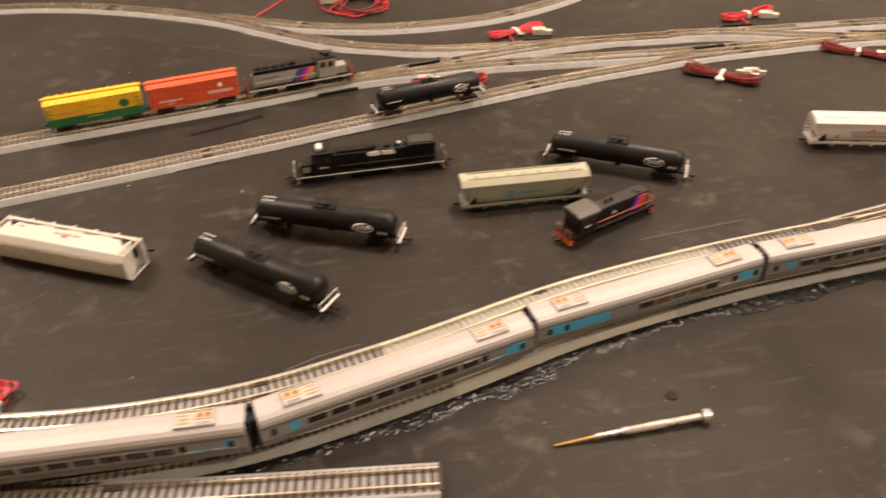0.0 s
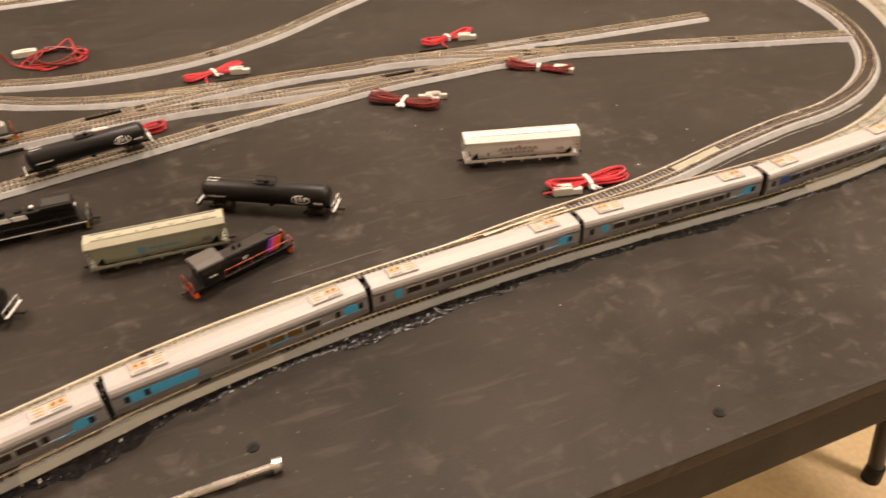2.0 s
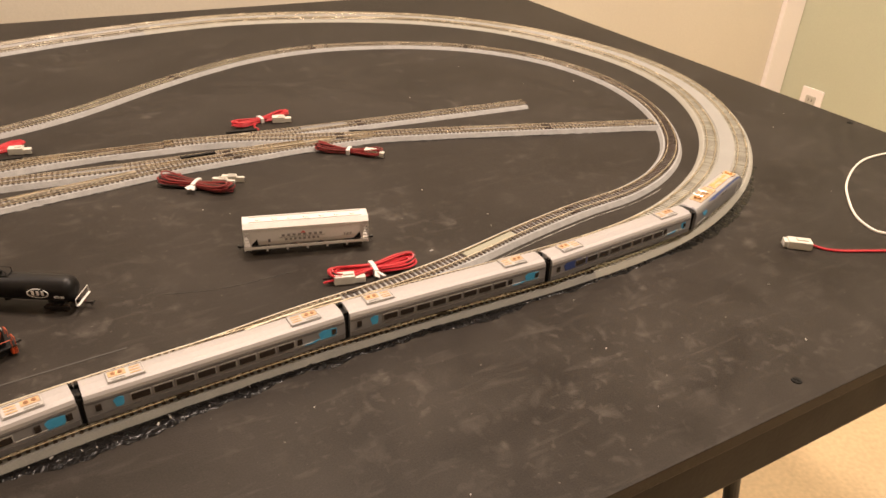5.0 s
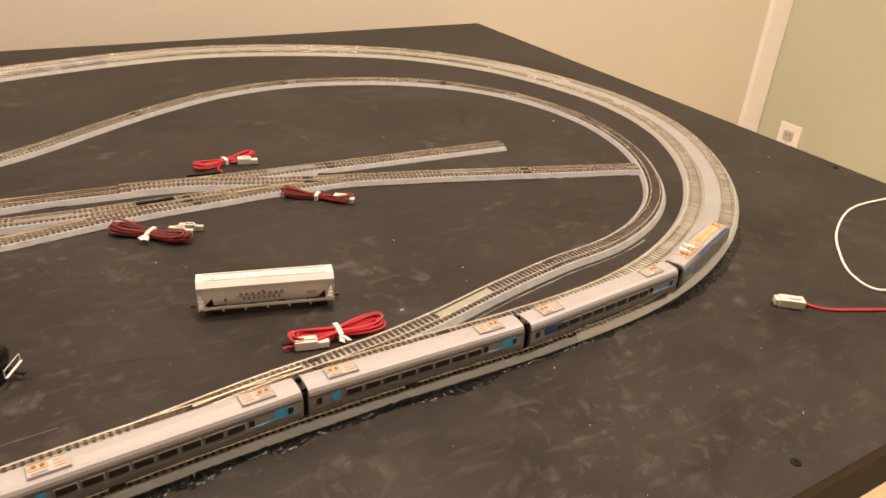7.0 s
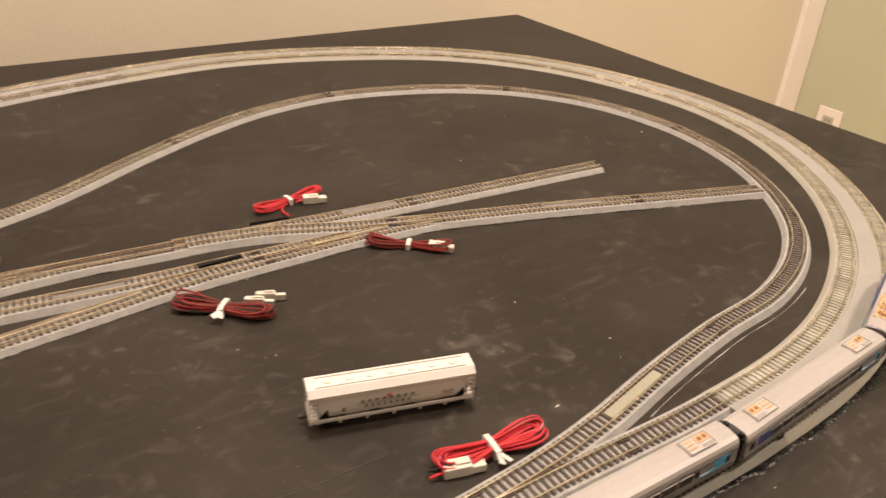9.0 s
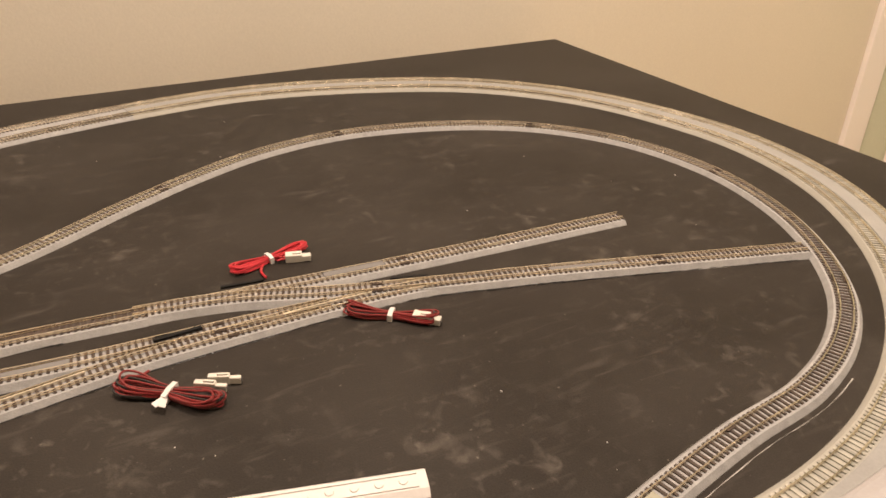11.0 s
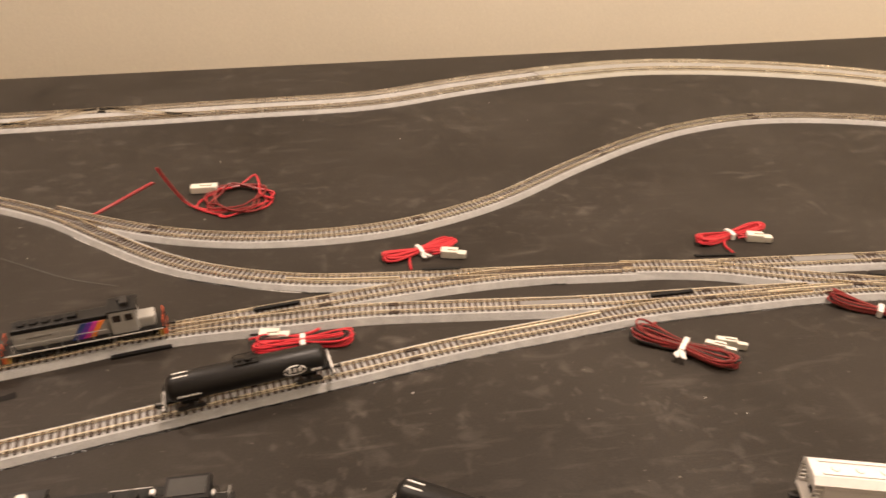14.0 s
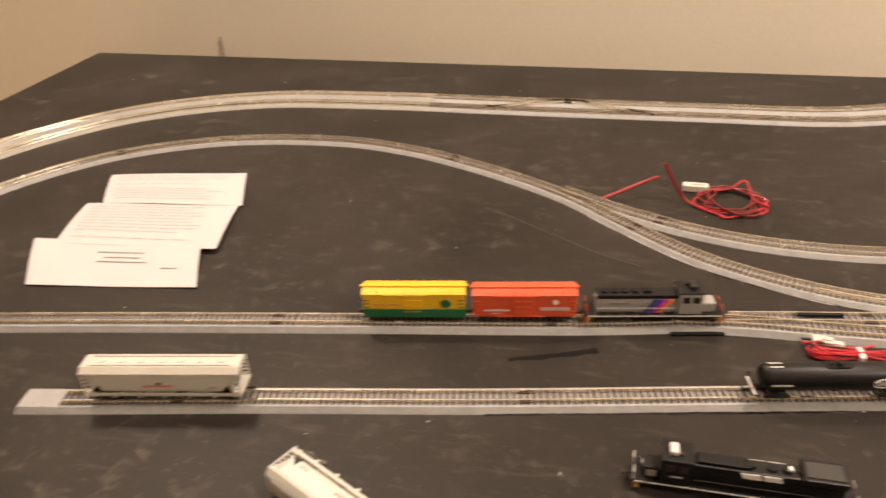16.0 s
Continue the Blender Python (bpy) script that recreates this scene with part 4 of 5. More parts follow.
def hopper_car(label, body, roofm, kind):
    c = thing("covered_hopper_car", label, "train car", "covered hopper cars")
    a = 0.0500
    prof = [(-0.0060, 0.0075), (-0.0094, 0.0096), (-0.0098, 0.0125), (-0.0094, 0.0205), (-0.0096, 0.0212), (-0.0092, 0.0228), (0.0092, 0.0228), (0.0096, 0.0212), (0.0094, 0.0205), (0.0098, 0.0125), (0.0094, 0.0096), (0.0060, 0.0075)]
    part("body", extrude(prof, -a + 0.006, a - 0.006), body, c)
    roof = [(-0.0097, 0.0226), (-0.0097, 0.0234), (-0.0060, 0.0264), (0.0060, 0.0264), (0.0097, 0.0234), (0.0097, 0.0226)]
    part("roof", extrude(roof, -a, a), roofm, c)
    bm = bmesh.new()
    for s in (-1, 1):
        box(bm, 0, s * 0.0044, 0.0268, 2 * a - 0.010, 0.0012, 0.0005)
    part("roof_walk", bm, body, c)
    for i in range(7):
        x = -0.0375 + i * 0.0125
        part("hatch", cym((x, 0, 0.0264), (x, 0, 0.0270), 0.0024, 0.0021, 14), roofm, c)
    for s in (-1, 1):
        # slanted end sheet, ladder, corner posts and sill
        bm = bmesh.new()
        loft(bm, [[(s * (a - 0.006), y, 0.0090), (s * (a - 0.0005), y, 0.0226), (s * (a - 0.006), y, 0.0226)] for y in (-0.0088, 0.0088)])
        part("end_sheet", bm, body, c)
        for q in (-1, 1):
            bm = bmesh.new()
            for x in (a - 0.0006, a - 0.0052):
                box(bm, s * x, q * 0.0094, 0.0138, 0.0007, 0.0007, 0.0180)
            for k in range(6):
                box(bm, s * (a - 0.0029), q * 0.0094, 0.0060 + k * 0.0028, 0.0046, 0.0006, 0.0006)
            part("ladder", bm, body, c)
        bm = bxm(s * (a - 0.003), 0, 0.0065, 0.0060, 0.0190, 0.0018, 0.0003)
        part("end_platform", bm, body, c)
        bm = bmesh.new()
        box(bm, 0, s * 0.0092, 0.0068, 2 * a - 0.004, 0.0010, 0.0022, 0.0003)
        for i in range(5):
            box(bm, -0.0320 + i * 0.0160, s * 0.0092, 0.0049, 0.0016, 0.0006, 0.0020)
        part("side_sill", bm, body, c)
        bm = cym((s * 0.0440, -0.003, 0.0095), (s * 0.0440, 0.003, 0.0095), 0.0018, seg=12)
        part("brake_cylinder", bm, BLACK_PL, c)
        truck(c, s * 0.0375)
        coupler(c, s * 0.0495, s)
        if kind == "green":
            ring = [(s * 0.0120 + 0.0030 * math.cos(k * math.tau / 16), 0.0150 + 0.0030 * math.sin(k * math.tau / 16)) for k in range(16)]
            part("round_emblem", loft(bmesh.new(), [[(px, s * q, pz) for px, pz in ring] for q in (0.0095, 0.0099)]), BLUE_MUTED, c, "faded blue round emblem")
            bars(c, s * -0.0050, s * 0.0097, 0.0152, 0.0250, 0.0024, 1, BLUE_MUTED, s, seed=6)
            bars(c, s * -0.0350, s * 0.0097, 0.0140, 0.0070, 0.0030, 3, PRINT_K, s, seed=7)
        elif kind == "plain":
            for (zz, ww, n) in ((0.0166, 0.0340, 8), (0.0131, 0.0290, 8)):
                for i in range(n):
                    plate(c, s * (0.0040 + ((i + 0.5) / n - 0.5) * ww), s * 0.0097, zz, ww / n * 0.55, 0.0018, PRINT_G, s, "lettering", t=0.0003)
            plate(c, s * 0.0040, s * 0.0097, 0.0149, 0.0370, 0.0003, PRINT_G, s, "underline", t=0.0003)
            bm = bmesh.new()
            loft(bm, [[(s * 0.0012, s * (0.0095 + q), 0.0176), (s * 0.0032, s * (0.0095 + q), 0.0194), (s * 0.0052, s * (0.0095 + q), 0.0176)] for q in (0, 0.0004)])
            part("chevron", bm, PRINT_R, c, "small red chevron")
            bars(c, s * -0.0330, s * 0.0097, 0.0140, 0.0070, 0.0026, 3, INK, s, seed=7)
            plate(c, s * 0.0300, s * 0.0097, 0.0130, 0.0018, 0.0026, PRINT_K, s, "data_panel", t=0.0003)
        else:
            bars(c, s * 0.0020, s * 0.0097, 0.0140, 0.0190, 0.0018, 1, PRINT_R, s, seed=10)
            plate(c, s * 0.0010, s * 0.0097, 0.0160, 0.0040, 0.0018, PRINT_K if kind == "track" else PRINT_R, s, "emblem", t=0.0003)
            bars(c, s * -0.0330, s * 0.0097, 0.0130, 0.0060, 0.0020, 2, INK, s, seed=12)
        bm = bmesh.new()
        for x in (-0.0415, 0.0405):
            loft(bm, [[(x - 0.0030, s * (0.0093 + q), 0.0096), (x + 0.0030, s * (0.0093 + q), 0.0096), (x + 0.0022, s * (0.0093 + q), 0.0150)] for q in (0, 0.0006)])
        part("end_opening", bm, BLACK_PL, c)
    for x in (-0.0215, 0.0, 0.0215):
        bm = loft(bmesh.new(), [[(x - 0.0095, -0.0075, 0.0085), (x + 0.0095, -0.0075, 0.0085), (x + 0.0095, 0.0075, 0.0085), (x - 0.0095, 0.0075, 0.0085)], [(x - 0.0030, -0.0045, 0.0032), (x + 0.0030, -0.0045, 0.0032), (x + 0.0030, 0.0045, 0.0032), (x - 0.0030, 0.0045, 0.0032)]])
        part("bay", bm, body, c)
    return c


def boxcar(label, kind):
    c = thing("boxcar", label, "train car", "boxcars")
    a, body = 0.0405, YELLOW if kind == "yellow" else RED_O
    part("body", bxm(0, 0, 0.0152, 2 * a, 0.0186, 0.0186, 0.0004), body, c)
    roof = [(-0.0097, 0.0240), (-0.0097, 0.0252), (0.0, 0.0268), (0.0097, 0.0252), (0.0097, 0.0240)]
    part("roof", extrude(roof, -a - 0.0005, a + 0.0005), body, c)
    for i in range(11):
        part("roof_rib", bxm(-a + 0.004 + i * 0.0073, 0, 0.0262, 0.0008, 0.0170, 0.0010), body, c)
    part("roof_walk", bxm(0, 0, 0.0274, 2 * a + 0.004, 0.0034, 0.0006), body, c)
    for s in (-1, 1):
        for i in range(10):
            x = -a + 0.004 + i * 0.0081
            if abs(x) > 0.0085:
                part("side_rib", bxm(x, s * 0.00945, 0.0158, 0.0007, 0.0005, 0.0165), body, c)
        d = part("door", bxm(s * 0.001, s * 0.00965, 0.0152, 0.0150, 0.0008, 0.0168, 0.0003), body, c, "sliding side door")
        for k in range(3):
            part("door_rib", bxm(s * 0.001, s * 0.0102, 0.0105 + k * 0.0047, 0.0140, 0.0005, 0.0006), body, d)
        for z in (0.0066, 0.0243):
            part("door_track", bxm(s * 0.006, s * 0.0098, z, 0.0340, 0.0008, 0.0008), body, c)
        if kind == "yellow":
            bm = bmesh.new()
            box(bm, 0, s * 0.00965, 0.0090, 2 * a + 0.0006, 0.0016, 0.0068)
            part("green_band", bm, GREEN_C, c, "dark green lower side band")
            part("green_end", bxm(s * (a + 0.0002), 0, 0.0090, 0.0010, 0.0180, 0.0068), GREEN_C, c)
            bm = bmesh.new()
            pr = [(s * -0.0255 + 0.0044 * math.cos(k * math.tau / 18), 0.0172 + 0.0034 * math.sin(k * math.tau / 18)) for k in range(18)]
            loft(bm, [[(x, s * (0.0096 + q), z) for x, z in pr] for q in (0, 0.0004)])
            part("round_emblem", bm, GREEN_C, c, "dark green round emblem")
            bars(c, s * 0.0220, s * 0.0098, 0.0165, 0.0210, 0.0024, 1, ORANGE, s, seed=21)
        else:
            bars(c, s * 0.0220, s * 0.0098, 0.0120, 0.0200, 0.0022, 1, PRINT_W, s, seed=22)
            bars(c, s * 0.0220, s * 0.0098, 0.0092, 0.0070, 0.0012, 1, PRINT_W, s, seed=25)
            bars(c, s * -0.0240, s * 0.0098, 0.0134, 0.0230, 0.0032, 2, PRINT_W, s, seed=23)
            bm = bmesh.new()
            pr = [(s * -0.0240 + 0.0021 * math.cos(k * math.tau / 14), 0.0192 + 0.0021 * math.sin(k * math.tau / 14)) for k in range(14)]
            loft(bm, [[(x, s * (0.0096 + q), z) for x, z in pr] for q in (0, 0.0004)])
            part("round_emblem", bm, PRINT_W, c, "small white round emblem")
        bm = bmesh.new()
        for k in range(5):
            box(bm, s * (a - 0.003), 0.0098, 0.0080 + k * 0.0030, 0.0040, 0.0006, 0.0006)
            box(bm, s * (a - 0.003), -0.0098, 0.0080 + k * 0.0030, 0.0040, 0.0006, 0.0006)
        part("ladder", bm, GREEN_C if kind == "yellow" else body, c)
        truck(c, s * 0.0285)
        coupler(c, s * 0.0405, s)
    part("underframe", bxm(0, 0, 0.0052, 2 * a - 0.01, 0.0080, 0.0022, 0.0004), BLACK_PL, c)
    return c


def handrails(parent, x0, x1, y, z0, z1, posts, material, name="handrail"):
    bm = bmesh.new()
    for i in range(posts):
        x = x0 + (x1 - x0) * i / (posts - 1)
        cyl(bm, (x, y, z0), (x, y, z1), 0.00028, seg=5)
    cyl(bm, (x0, y, z1), (x1, y, z1), 0.00028, seg=5)
    part(name, bm, material, parent)


def end_steps(parent, x, s, tread, rail):
    for q in (-1, 1):
        bm = bmesh.new()
        for k in range(4):
            box(bm, x + s * 0.0010, q * 0.0072, 0.0022 + k * 0.0016, 0.0036, 0.0040, 0.0004)
        part("step", bm, tread, parent)
        bm = cym((x + s * 0.0026, q * 0.0086, 0.0030), (x + s * 0.0026, q * 0.0086, 0.0145), 0.0003, seg=5)
        cyl(bm, (x + s * 0.0026, q * 0.0086, 0.0145), (x + s * 0.0026, q * 0.0030, 0.0145), 0.0003, seg=5)
        cyl(bm, (x + s * 0.0026, q * 0.0030, 0.0145), (x + s * 0.0026, q * 0.0030, 0.0080), 0.0003, seg=5)
        part("end_handrail", bm, rail, parent)


def road_diesel(label, kind):
    """A long hood diesel; the cab is at +x."""
    c = thing("diesel_locomotive", label, "locomotive", "diesel locomotives")
    big = kind == "black"
    a = 0.0640 if big else 0.0515
    hood, sill = (BLACK_CAR, BLACK_CAR) if big else (GREY_L, BLACK_CAR)
    part("walkway", bxm(0, 0, 0.0081, 2 * a, 0.0192, 0.0014, 0.0003), sill, c)
    stripe = part("sill_stripe", bxm(0, 0, 0.0081, 2 * a - 0.004, 0.0196, 0.0008), PRINT_W, c, "white walkway edge stripe")
    part("fuel_tank", bxm(0, 0, 0.0045, a * 0.55, 0.0140, 0.0056, 0.0010), BLACK_PL, c)
    hx0, hx1 = -a + 0.009, a - 0.034
    part("long_hood", bxm((hx0 + hx1) / 2, 0, 0.0162, hx1 - hx0, 0.0112, 0.0150, 0.0008), hood, c)
    if not big:
        part("hood_top", bxm((hx0 + hx1) / 2, 0, 0.0226, hx1 - hx0 + 0.0004, 0.0116, 0.0034, 0.0006), BLACK_CAR, c, "black upper hood")
    for i in range(5 if big else 4):
        x = hx0 + 0.006 + i * (0.0075 if not big else 0.0085)
        part("radiator_fan", cym((x, 0, 0.0237), (x, 0, 0.0252 if big else 0.0256), 0.0030, 0.0028, 16), BLACK_PL, c)
    for i in range(8 if big else 6):
        x = hx0 + 0.006 + i * (hx1 - hx0 - 0.010) / (7 if big else 5)
        for s in (-1, 1):
            part("hood_door", bxm(x, s * 0.0057, 0.0140, 0.0052, 0.0004, 0.0088, 0.0001), hood, c)
    part("exhaust_stack", bxm(hx0 + (hx1 - hx0) * 0.62, 0, 0.0250, 0.0060, 0.0050, 0.0026, 0.0005), BLACK_PL, c)
    if big:
        part("radiator_wing", bxm(hx0 + 0.012, 0, 0.0248, 0.0240, 0.0170, 0.0042, 0.0008), BLACK_CAR, c, "flared radiator housing with dark grille top")
        part("grille", bxm(hx0 + 0.012, 0, 0.0271, 0.0200, 0.0120, 0.0006), BLACK_STEEL, c)
        part("blower_duct", bxm(hx1 - 0.018, 0, 0.0247, 0.0300, 0.0080, 0.0024, 0.0006), BLACK_PL, c)
        part("vent_box", bxm(hx0 + 0.030, 0, 0.0250, 0.0024, 0.0032, 0.0030, 0.0005), PRINT_W, c, "white roof box")
    cx = a - 0.0255
    cab = part("cab", bxm(cx, 0, 0.0178, 0.0175, 0.0172, 0.0184, 0.0012), hood, c)
    part("cab_roof", bxm(cx, 0, 0.0272, 0.0190, 0.0178, 0.0014, 0.0006), hood if big else BLACK_CAR, c)
    for s in (-1, 1):
        for x in (cx - 0.0038, cx + 0.0038):
            part("window", bxm(x, s * 0.0086, 0.0215, 0.0052, 0.0006, 0.0052, 0.0002), GLASS_D, cab)
        part("windshield", bxm(cx + 0.0086, s * 0.0042, 0.0222, 0.0008, 0.0060, 0.0046, 0.0003), GLASS_D, cab)
    nose = part("nose", bxm(cx + 0.0135, 0, 0.0128, 0.0115, 0.0112, 0.0084, 0.0014), hood, c)
    part("number_board", bxm(cx + 0.0020, 0, 0.0292, 0.0050, 0.0085, 0.0034, 0.0008), WHITE_PL if big else DARK_METAL, c)
    part("horn", cym((cx - 0.003, 0.003, 0.0288), (cx + 0.003, 0.003, 0.0288), 0.0008, 0.0014, 10), DARK_METAL, c)
    for s in (-1, 1):
        part("pilot", bxm(s * (a - 0.0015), 0, 0.0050, 0.0030, 0.0180, 0.0060, 0.0006), sill if big else RED_RAIL, c)
        part("headlight", bxm(s * (a - 0.0085) if s < 0 else cx + 0.0190, 0, 0.0200 if s < 0 else 0.0150, 0.0012, 0.0034, 0.0018, 0.0004), WHITE_PL, c)
        end_steps(c, s * (a - 0.0040), s, mat("yellow_step", (0.45, 0.30, 0.08), 0.5) if "yellow_step" not in bpy.data.materials else bpy.data.materials["yellow_step"], (PRINT_W if s > 0 else GREY_L) if big else RED_RAIL)
        handrails(c, -a + 0.008, a - 0.036, s * 0.0090, 0.0088, 0.0150, 7, DARK_METAL if big else GREY_L)
        truck(c, s * (a - 0.0200), 0.0200 if big else 0.0140)
        if big:
            tm = part("truck_middle_wheels", cym((s * (a - 0.02), -0.0052, 0.0026), (s * (a - 0.02), 0.0052, 0.0026), 0.0026, seg=14), WHEEL, c)
            y = s * 0.0058
            bm = bmesh.new()
            k0 = hx0 + 0.030 if s < 0 else hx0 + 0.034
            for q, w in ((0.0, 0.0100), (0.0115, 0.0105)):
                x = k0 + q
                loft(bm, [[(x, y + s * e, 0.0192), (x + w, y + s * e, 0.0192), (x + w + 0.0015, y + s * e, 0.0230), (x + 0.0015, y + s * e, 0.0230)] for e in (0, 0.0004)])
            part("nose_emblem", bm, PRINT_W, c, "white block emblem on the hood")
            bars(c, cx, s * 0.0087, 0.0150, 0.0070, 0.0020, 1, PRINT_W, s, seed=31)
            part("grab_panel", bxm(cx + 0.0140, s * 0.0057, 0.0125, 0.0060, 0.0004, 0.0050), GREY_L, c)
        else:
            y = s * 0.0057
            for k, m in enumerate((BLUE_D, PURPLE, MAGENTA, ORANGE_S)):
                x = hx1 - 0.0260 + k * 0.0037
                bm = loft(bmesh.new(), [[(x, y + s * e, 0.0089), (x + 0.0037, y + s * e, 0.0089), (x + 0.0117, y + s * e, 0.0207), (x + 0.0080, y + s * e, 0.0207)] for e in (0, 0.0006)])
                part("stripe", bm, m, c, "slanted coloured stripe")
            bars(c, hx0 + 0.016, s * 0.0060, 0.0170, 0.0150, 0.0014, 1, PRINT_K, s, seed=32)
        coupler(c, s * a, s)
    return c


def switcher():
    """A small end-cab diesel; the cab is at -x."""
    c = thing("switcher_locomotive", "small dark diesel switcher with red-orange handrails and colour stripes", "locomotive")
    a = 0.0430
    part("walkway", bxm(0, 0, 0.0078, 2 * a, 0.0186, 0.0014, 0.0003), BLACK_CAR, c)
    part("fuel_tank", bxm(0.002, 0, 0.0046, 0.0240, 0.0130, 0.0052, 0.0008), BLACK_PL, c)
    part("hood", bxm(0.0110, 0, 0.0150, 0.0540, 0.0116, 0.0132, 0.0012), BLACK_CAR, c)
    part("hood_roof", bxm(0.0110, 0, 0.0218, 0.0530, 0.0104, 0.0010, 0.0004), DARK_METAL, c)
    for x in (-0.002, 0.003):
        part("exhaust_stack", cym((x, 0, 0.0220), (x, 0, 0.0252), 0.0014, 0.0012, 12), BLACK_PL, c)
    part("radiator_fan", cym((0.030, 0, 0.0220), (0.030, 0, 0.0230), 0.0040, 0.0038, 18), DARK_METAL, c)
    for i in range(7):
        for s in (-1, 1):
            part("hood_door", bxm(-0.0120 + i * 0.0066, s * 0.0059, 0.0140, 0.0052, 0.0004, 0.0088, 0.0001), BLACK_CAR, c)
    cab = part("cab", bxm(-0.0255, 0, 0.0162, 0.0180, 0.0180, 0.0166, 0.0008), BLACK_CAR, c)
    rf = [(-0.0100, 0.0243), (-0.0094, 0.0256), (-0.0050, 0.0268), (0.0050, 0.0268), (0.0094, 0.0256), (0.0100, 0.0243)]
    part("cab_roof", extrude(rf, -0.0362, -0.0150), mat("weathered_grey_roof", (0.075, 0.068, 0.060), 0.6, size=0.01), c, "weathered dark grey cab roof")
    for s in (-1, 1):
        for x in (-0.0300, -0.0215):
            part("window", bxm(x, s * 0.0090, 0.0205, 0.0056, 0.0006, 0.0050, 0.0002), GLASS_D, cab)
        part("windshield", bxm(-0.0346, s * 0.0045, 0.0205, 0.0008, 0.0060, 0.0050, 0.0002), GLASS_D, cab)
        bars(c, -0.0255, s * 0.0091, 0.0145, 0.0060, 0.0020, 1, PRINT_W, s, seed=41)
        bars(c, 0.0030, s * 0.0061, 0.0150, 0.0040, 0.0030, 2, PRINT_W, s, seed=42)
        for k, m in enumerate((PURPLE, MAGENTA, RED_RAIL, RED_RAIL)):
            x = 0.0200 + k * 0.0030
            bm = loft(bmesh.new(), [[(x, s * (0.0060 + e), 0.0090), (x + 0.0030, s * (0.0060 + e), 0.0090), (x + 0.0075, s * (0.0060 + e), 0.0205), (x + 0.0045, s * (0.0060 + e), 0.0205)] for e in (0, 0.0005)])
            part("stripe", bm, m, c, "slanted coloured stripe")
        handrails(c, -0.0160, a - 0.003, s * 0.0090, 0.0085, 0.0140, 6, RED_RAIL)
        part("pilot", bxm(s * (a - 0.0012), 0, 0.0050, 0.0024, 0.0176, 0.0062, 0.0006), BLACK_CAR if s > 0 else RED_RAIL, c)
        end_steps(c, s * (a - 0.0030), s, RED_RAIL, RED_RAIL)
        truck(c, s * 0.0270, 0.0130)
        coupler(c, s * a, s)
    part("headlight", bxm(0.0384, 0, 0.0195, 0.0010, 0.0030, 0.0020, 0.0004), WHITE_PL, c)
    return c


# the long passenger train on the outer main line
arc = resample(outer_line, 0.001)


def on_line(s):
    i = min(max(int(round(s / 0.001)), 1), len(arc) - 2)
    return arc[i]


def arc_at(p):
    return 0.001 * min(range(len(arc)), key=lambda k: (arc[k] - Vector((*p, 0))).length)


def set_on_line(ob, s, half, flip=False):
    p, q = on_line(s - half), on_line(s + half)
    a = math.degrees(math.atan2(q.y - p.y, q.x - p.x))
    m = (p + q) / 2
    ob.matrix_basis = pose(m.x, m.y, RAIL_TOP, 0, 0, a + (180 if flip else 0)) @ Matrix.Diagonal((1, 1, 0.93, 1))


PITCH = 0.1680
G = arc_at((0.451, 0.496))
kinds = ["end", "coach", "cafe", "coach", "coach", "end"]
first = {}
for k, kd in enumerate(kinds):
    # gap G lies behind the fifth coach
    s = G + (k - 4 + 0.5) * PITCH
    if kd not in first:
        ob = first[kd] = coach(kd)
        if kd == "cafe":
            ob["label"] = "silver cafe coach model with large blue panel and amber windows"
    else:
        ob = copy_thing(first[kd], Matrix.Identity(4))
    set_on_line(ob, s, 0.058)
head = power_car()
set_on_line(head, G + 2 * PITCH + 0.0680, 0.037)
tail = copy_thing(head, Matrix.Identity(4))
set_on_line(tail, G - 4 * PITCH - 0.0680, 0.037, True)

# freight cars and engines on the yard tracks
yellow_car = boxcar("yellow boxcar with green lower sides on the yard track", "yellow")
yellow_car.matrix_basis = pose(-0.2550, 0.5890, RAIL_TOP + 0.0006, 0, 0, 28.4) @ Matrix.Diagonal((1.0, 1.0, 1.09, 1))
red_car = boxcar("red-orange boxcar with white print on the yard track", "red")
red_car.matrix_basis = pose(-0.1780, 0.6303, RAIL_TOP + 0.0006, 0, 0, 28.6) @ Matrix.Diagonal((1.0, 1.0, 1.06, 1))
striped = road_diesel("silver and black diesel with purple, magenta and orange stripes", "stripes")
striped.matrix_basis = pose(-0.0892, 0.6772, RAIL_TOP + 0.0006, 0, 0, 28.9) @ Matrix.Scale(1.04, 4)
tank = tank_car("glossy black tank car with white oval emblem")
LONG = Matrix.Diagonal((1.075, 1.02, 1.02, 1))
tank.matrix_basis = pose(0.0440, 0.6514, RAIL_TOP + 0.0003, 0, 0, 29.6) @ LONG
for x, y, a in ((-0.0040, 0.4535, -5.6), (-0.0350, 0.3918, -21.4), (0.2130, 0.5692, -11.6)):
    copy_thing(tank, pose(x, y, 0.0, 0, 0, a) @ LONG)
on_siding = hopper_car("warm white covered hopper with red print on the siding", CREAM_PL, CREAM_PL, "track")
on_siding.matrix_basis = pose(-0.3595, 0.4265, RAIL_TOP + 0.0003, 0, 0, 29.0) @ Matrix.Scale(1.13, 4)
